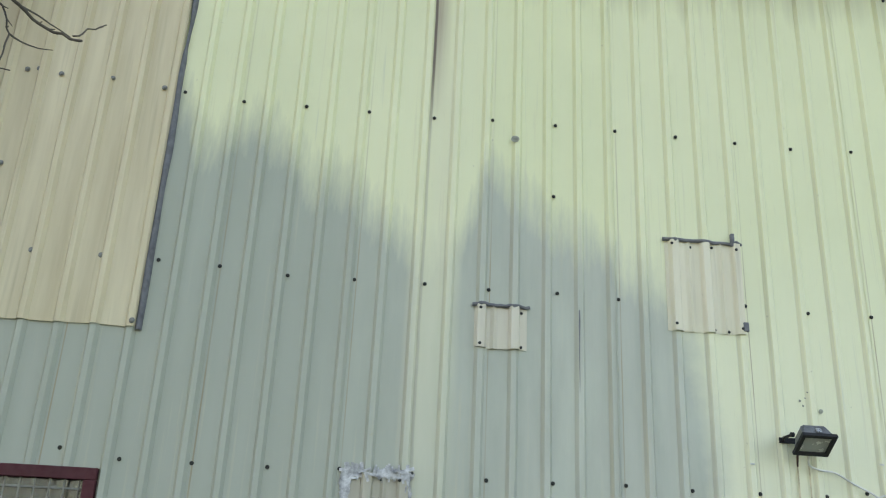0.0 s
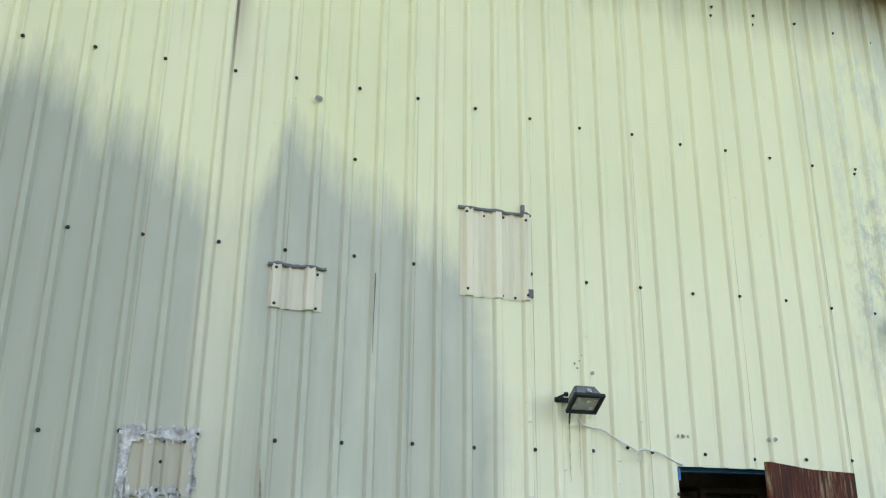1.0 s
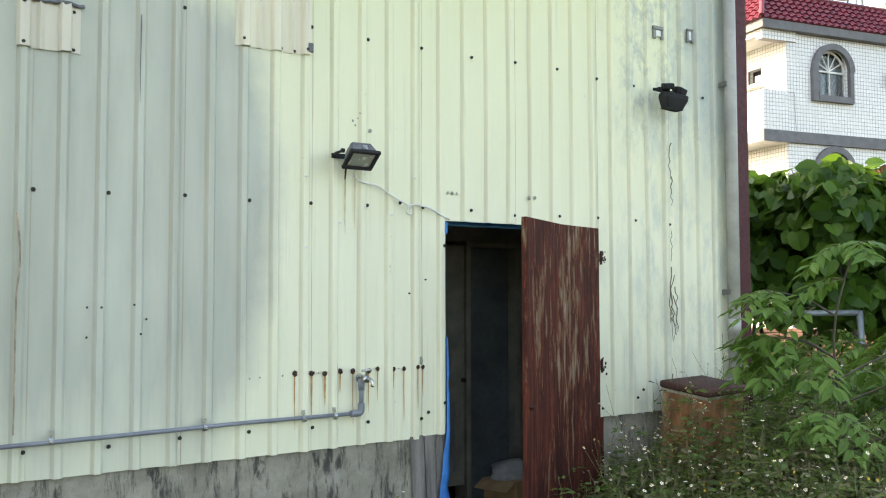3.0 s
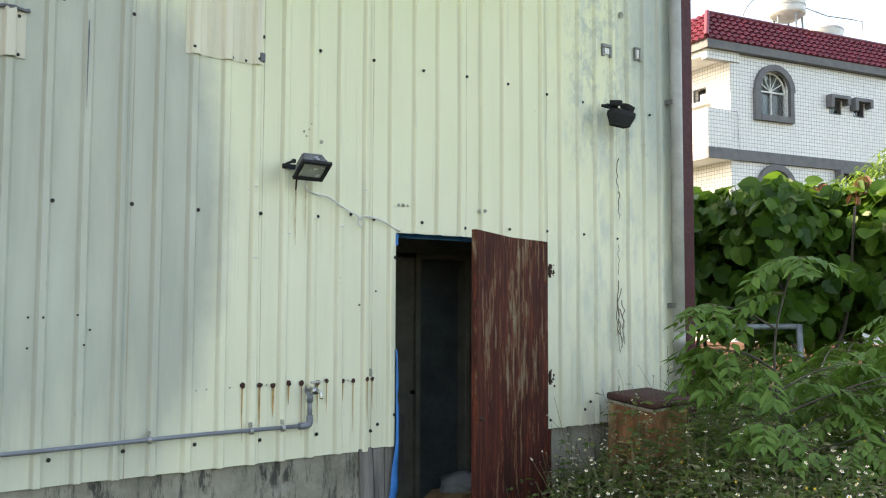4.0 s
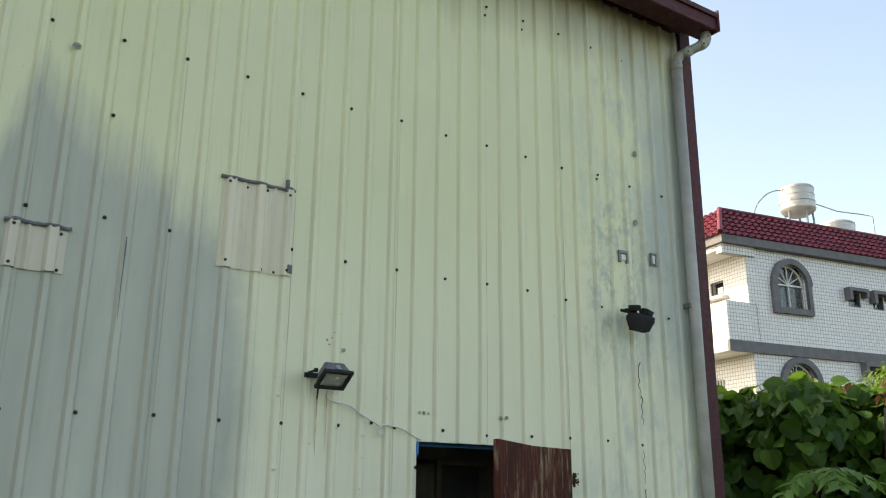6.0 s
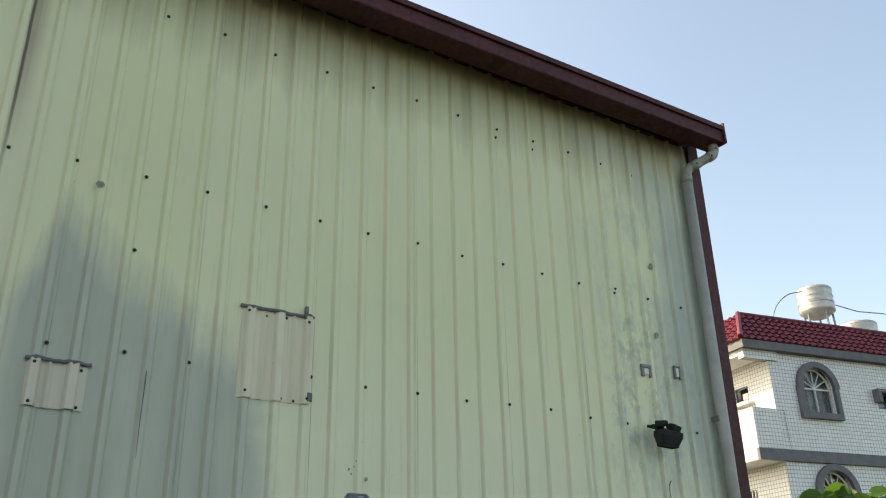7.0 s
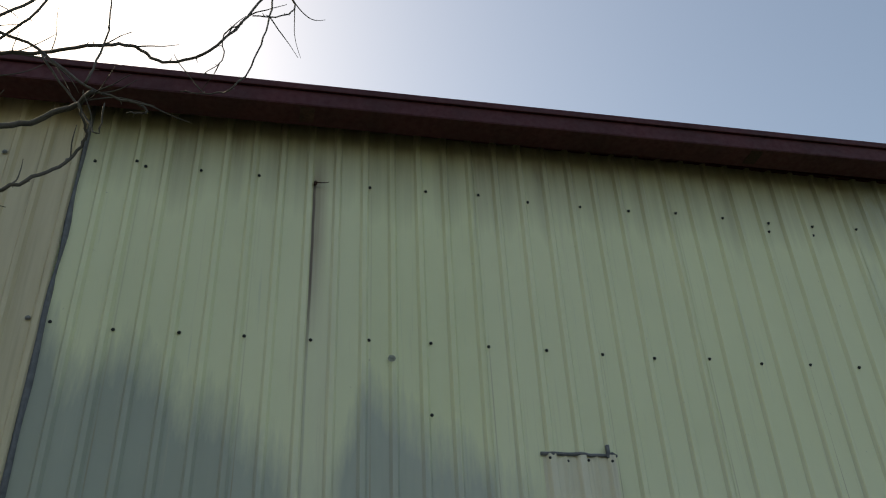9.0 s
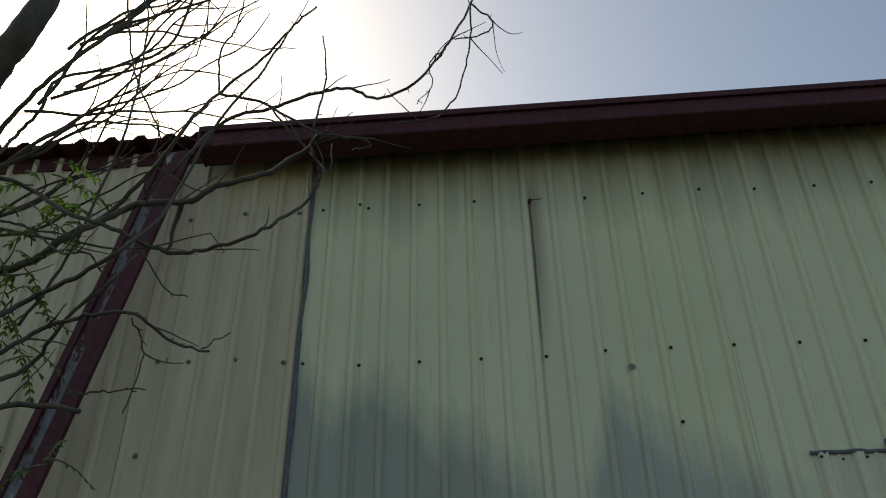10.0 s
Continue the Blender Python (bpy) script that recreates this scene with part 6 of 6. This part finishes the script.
def leafy_tree(at, height, rad, seed, label, mat, count, size, name="tree"):
    r = random.Random(seed)
    t = thing(name, label, "tree", at)
    bm = bmesh.new()
    tube(bm, curve_pts([(0, 0, -0.1), (0.1, 0, height * 0.3), (0, 0.1, height * 0.55), (0.1, 0, height * 0.8)], 4), 0.14, 0.04, 8)
    part("trunk", bm, BARK, t, smooth=True)
    g = Mesh()
    for k in range(9):
        d = rvec(r, 0.5)
        c = Vector((d.x * rad * 0.6, d.y * rad * 0.6, height * 0.72 + d.z * rad * 0.5))
        bm = bmesh.new()
        tube(bm, [(0.05, 0.05, height * 0.5), c * 0.6 + Vector((0, 0, height * 0.25)), c], 0.05, 0.015, 6)
        part("limb", bm, BARK, t, smooth=True)
        for i in range(count // 9):
            e = rvec(r)
            p = c + Vector((e.x, e.y, e.z * 0.8)) * rad * 0.55 * r.uniform(0.5, 1.0) ** 0.5
            g.leaf(p, Vector((e.x, e.y, -0.6)) + rvec(r) * 0.5, e + Vector((0, 0, 0.6)), size * r.uniform(0.7, 1.3), size * 0.45, "lance", 0.15)
    g.done("crown", mat, t)
    return t


leafy_tree((13.6, 3.36, 0), 4.5, 1.5, 31, "small tree with fine yellow-green leaves", FARLEAF, 4200, 0.12)
redtop = big_leaf_shrub(6.05, 0.30, 0.55, 1.5, 2.86, 420, 77, "slender shrub with reddish young leaves at its top", 0.45)
g = Mesh()
r = random.Random(5)
for k in range(26):
    a = r.uniform(0, math.tau)
    p = Vector((r.uniform(-0.5, 0.5), r.uniform(-0.5, 0.4), r.choice((2.92, 2.82, 2.3, 2.1)) + r.uniform(-0.1, 0.1)))
    for j in range(6):
        b = a + r.uniform(-1, 1)
        g.leaf(p, (math.cos(b), math.sin(b), -0.9), (math.cos(b), math.sin(b), 0.6), 0.20, 0.05, "lance", 0.2)
g.done("young_leaves", REDLEAF, redtop, "drooping reddish young leaves")

# woods and gardens far off
r = random.Random(55)
g = Mesh()
for k in range(2600):
    a = r.uniform(-math.pi, math.pi)
    d = r.uniform(60, 110)
    p = Vector((d * math.cos(a), d * math.sin(a), abs(r.gauss(0, 1.6)) + 0.3))
    if -0.2 < a < 1.0 and d < 70:
        continue
    for j in range(5):
        q = p + rvec(r) * 1.6
        e = rvec(r, 0.3)
        g.leaf(q, e, rvec(r, 0.8), 1.6, 1.1, "lance", 0.2)
tagged(g.done("far_woods", FARLEAF), "belt of far green trees on the horizon", "woods", kind="stuff")

# ---- bare tree in front of the wall's far end ----
tree = thing("bare_tree", "bare grey-brown tree with long curling leafless twigs", "tree", (0, 0, 0))
twigs = Mesh()
r = random.Random(17)
TRUNK = curve_pts([(-6.1, -2.4, -0.1), (-5.9, -2.3, 1.2), (-5.55, -2.15, 2.6), (-5.2, -2.05, 3.5), (-4.98, -2.0, 3.87)], 5)
bm = bmesh.new()
tube(bm, TRUNK, 0.13, 0.075, 12)
part("trunk", bm, BARK, tree, smooth=True)


def limb(pts, r0, r1):
    pts = [Vector(p) for p in pts]
    if pts[0].x < -4.3 + (pts[0].z - 3.0) * -0.15 and (pts[0] - TRUNK[-1]).length > 0.05:
        root = min(TRUNK, key=lambda q: (q - pts[0]).length + abs(q.z + 0.35 - pts[0].z))
        pts = [root, root.lerp(pts[0], 0.55) + Vector((0, 0, 0.05))] + pts
    path = curve_pts(pts, 6)
    path = [p + Vector((r.uniform(-1, 1), r.uniform(-1, 1), r.uniform(-1, 1))) * 0.004 for p in path]
    bm = bmesh.new()
    tube(bm, path, r0 * (0.75 if r0 < 0.05 else 1.0), r1 * 0.8, 8 if r0 > 0.008 else 6)
    part("limb", bm, BARK, tree, smooth=True)
    # knobs and short twigs along the limb
    for i in range(2, len(path) - 1):
        if r0 > 0.03:
            continue
        way = (path[i + 1] - path[i]).normalized()
        if r.random() < 0.35:
            d = (way * 0.4 + rvec(r)).normalized()
            twigs.rod([path[i], path[i] + d * r.uniform(0.008, 0.02)], 0.0022, 0.0012, 3)
        if r.random() < 0.10:
            d = (way + rvec(r) * 0.8 + Vector((0, 0, 0.25))).normalized()
            p, q = path[i].copy(), [path[i].copy()]
            n = r.randint(3, 5)
            bend = rvec(r) * 0.22
            for k in range(n):
                d = (d + bend + rvec(r) * 0.18).normalized()
                p = p + d * r.uniform(0.03, 0.055)
                q.append(p)
            twigs.rod(curve_pts(q, 2), 0.0028, 0.0011, 4)


limb([(-4.98, -2, 3.87), (-4.9, -1.95, 4.23), (-4.79, -2.01, 4.41), (-4.68, -2.05, 4.6), (-4.69, -1.98, 4.99)], 0.075, 0.06)
limb([(-4.82, -1.9, 3.89), (-4.8, -1.85, 4.18), (-4.67, -1.91, 4.31), (-4.52, -1.95, 4.46), (-4.38, -1.88, 4.78), (-4.25, -1.86, 5.02)], 0.016, 0.011)
limb([(-4.77, -1.9, 3.94), (-4.72, -1.85, 4.16), (-4.61, -1.91, 4.23), (-4.55, -1.95, 4.36), (-4.37, -1.88, 4.49), (-4.18, -1.86, 4.61), (-4.07, -1.94, 4.86)], 0.011, 0.007)
limb([(-4.35, -2, 4.85), (-4.29, -1.95, 4.54), (-4.17, -2.01, 4.23), (-4.05, -2.05, 4), (-4.04, -1.98, 3.96)], 0.007, 0.004)
limb([(-4.45, -2.2, 3.23), (-4.38, -2.15, 3.29), (-4.23, -2.21, 3.28), (-4.14, -2.25, 3.32), (-4.06, -2.17, 3.46), (-3.97, -2.16, 3.52), (-3.79, -2.23, 3.46), (-3.68, -2.23, 3.52), (-3.56, -2.16, 3.62), (-3.44, -2.18, 3.69), (-3.38, -2.25, 3.69)], 0.019, 0.010)
limb([(-3.81, -2.2, 3.49), (-3.85, -2.15, 3.33)], 0.012, 0.006)
limb([(-4.44, -2.3, 3.54), (-4.28, -2.25, 3.52), (-4.12, -2.31, 3.38), (-3.94, -2.35, 3.28), (-3.79, -2.27, 3.24), (-3.7, -2.26, 3.25), (-3.55, -2.33, 3.23), (-3.45, -2.33, 3.29), (-3.39, -2.26, 3.42), (-3.36, -2.28, 3.5), (-3.38, -2.35, 3.55)], 0.011, 0.005)
limb([(-4.16, -2.2, 3.36), (-4.07, -2.15, 3.5), (-3.93, -2.21, 3.61), (-3.82, -2.25, 3.78), (-3.77, -2.17, 4), (-3.64, -2.16, 4.17), (-3.52, -2.23, 4.25), (-3.44, -2.23, 4.35)], 0.012, 0.004)
limb([(-3.76, -2.2, 3.96), (-3.61, -2.15, 3.94), (-3.42, -2.21, 3.75), (-3.25, -2.25, 3.66), (-3.23, -2.17, 3.7), (-3.29, -2.16, 3.7)], 0.008, 0.003)
limb([(-3.91, -2.1, 3.7), (-3.79, -2.05, 3.97), (-3.6, -2.11, 3.96), (-3.44, -2.15, 3.98), (-3.34, -2.08, 4.07), (-3.23, -2.06, 4.03), (-3.09, -2.13, 4.02), (-2.98, -2.13, 4.19), (-2.88, -2.06, 4.51), (-2.84, -2.08, 4.65)], 0.009, 0.005)
limb([(-2.88, -2.1, 4.46), (-2.89, -2.05, 4.29), (-2.93, -2.11, 4.01), (-2.98, -2.15, 3.86), (-3.04, -2.08, 3.89), (-3.16, -2.06, 3.9)], 0.005, 0.003)
limb([(-2.88, -2.1, 4.46), (-2.8, -2.05, 4.42), (-2.83, -2.11, 4.28), (-2.94, -2.15, 4.21)], 0.005, 0.003)
limb([(-2.98, -2.1, 4.22), (-3.04, -2.05, 4.21), (-3.03, -2.11, 4.02), (-3.08, -2.15, 3.9)], 0.004, 0.002)
limb([(-3.76, -2.2, 3.97), (-3.81, -2.15, 4.23), (-3.74, -2.21, 4.28), (-3.71, -2.25, 4.43)], 0.006, 0.003)
limb([(-4.25, -2.3, 3.01), (-4.18, -2.25, 3.12), (-4.01, -2.31, 3.15), (-3.88, -2.35, 3.21), (-3.82, -2.27, 3.41), (-3.72, -2.26, 3.76), (-3.58, -2.33, 3.89), (-3.5, -2.33, 4.1)], 0.011, 0.004)
limb([(-3.42, -2.2, 3.77), (-3.4, -2.15, 4.02), (-3.41, -2.21, 4.21)], 0.006, 0.003)
limb([(-4.16, -2.4, 2.83), (-4.05, -2.35, 2.95), (-3.91, -2.41, 2.95), (-3.76, -2.45, 2.92), (-3.68, -2.38, 2.88), (-3.58, -2.36, 2.85)], 0.009, 0.004)
limb([(-3.59, -2.4, 2.84), (-3.54, -2.35, 2.91)], 0.003, 0.002)
limb([(-4.2, -2.3, 2.82), (-4.12, -2.25, 2.9), (-4.03, -2.31, 2.99), (-3.91, -2.35, 3.08), (-3.88, -2.27, 3.24)], 0.010, 0.004)
limb([(-4.19, -2.3, 2.75), (-4.09, -2.25, 2.78), (-3.92, -2.31, 2.73)], 0.011, 0.009)
limb([(-3.79, -2.4, 2.94), (-3.76, -2.35, 2.86), (-3.75, -2.41, 2.67)], 0.004, 0.002)
limb([(-3.88, -2.4, 2.73), (-3.83, -2.35, 2.76), (-3.71, -2.41, 2.73)], 0.004, 0.002)
limb([(-3.86, -2.3, 3.23), (-3.78, -2.25, 3.12), (-3.69, -2.31, 3.06)], 0.004, 0.002)
limb([(-3.57, -2.2, 3.87), (-3.44, -2.15, 3.72), (-3.35, -2.21, 3.56), (-3.34, -2.25, 3.65)], 0.005, 0.003)
limb([(-4.22, -2.2, 3.06), (-4.17, -2.15, 3.33), (-4.07, -2.21, 3.64), (-4.03, -2.25, 3.94), (-4.12, -2.17, 4.46), (-4.21, -2.16, 4.62)], 0.007, 0.004)
limb([(-4.33, -2.3, 3.37), (-4.27, -2.25, 3.38), (-4.09, -2.31, 3.23), (-3.98, -2.35, 3.19), (-3.94, -2.27, 3.13)], 0.006, 0.003)
tagged(twigs.done("twig_tangle", BARK, tree), kind="stuff")
# background boughs of the same tree, thin against the sky
for k in range(22):
    z = 3.65 + 0.075 * k
    p = Vector((-5.0 + 0.02 * k, -1.75 + 0.04 * (k % 5), z))
    d = Vector((0.75, r.uniform(-0.1, 0.35), r.uniform(0.25, 0.8))).normalized()
    q = [p.copy()]
    for j in range(9):
        d = (d + rvec(r) * 0.26).normalized()
        p = p + d * 0.11
        q.append(p.copy())
    bm = bmesh.new()
    tube(bm, curve_pts(q, 3), 0.0085, 0.003, 6)
    part("bough", bm, BARK, tree, smooth=True)
    tw = Mesh()
    for j in range(3, 10, 3):
        e = (d + rvec(r) * 0.9).normalized()
        bend = rvec(r, 0.3) * 0.2
        pts = [q[j]]
        for s in range(5):
            e = (e + bend + rvec(r) * 0.14).normalized()
            pts.append(pts[-1] + e * 0.06)
        tw.rod(curve_pts(pts, 2), 0.0042, 0.0018, 4)
    tagged(tw.done("twig_tangle", BARK, tree), kind="stuff")
g, tw = Mesh(), Mesh()
for c, n, s in (((-4.33, -2.15, 3.63), 8, 0.035), ((-4.16, -2.2, 3.40), 9, 0.03), ((-4.36, -2.2, 3.36), 12, 0.03), ((-4.26, -2.2, 3.16), 9, 0.024), ((-4.33, -2.25, 2.75), 10, 0.035), ((-4.0, -2.3, 2.66), 5, 0.02), ((-4.45, -2.25, 2.95), 10, 0.035), ((-4.2, -2.2, 3.0), 6, 0.026)):
    for k in range(n):
        p = Vector(c) + Vector((r.uniform(-0.10, 0.10), r.uniform(-0.08, 0.08), r.uniform(-0.09, 0.09)))
        a = r.uniform(0, math.tau)
        pinnate(g, tw, p, (math.cos(a), math.sin(a), r.uniform(-0.4, 0.3)), r.uniform(0.08, 0.16), 5, s, r)
g.done("sparse_leaves", BIGLEAF, tree, "few small green feathered leaves")
tagged(tw.done("stalk_tangle", STEM, tree), kind="stuff")
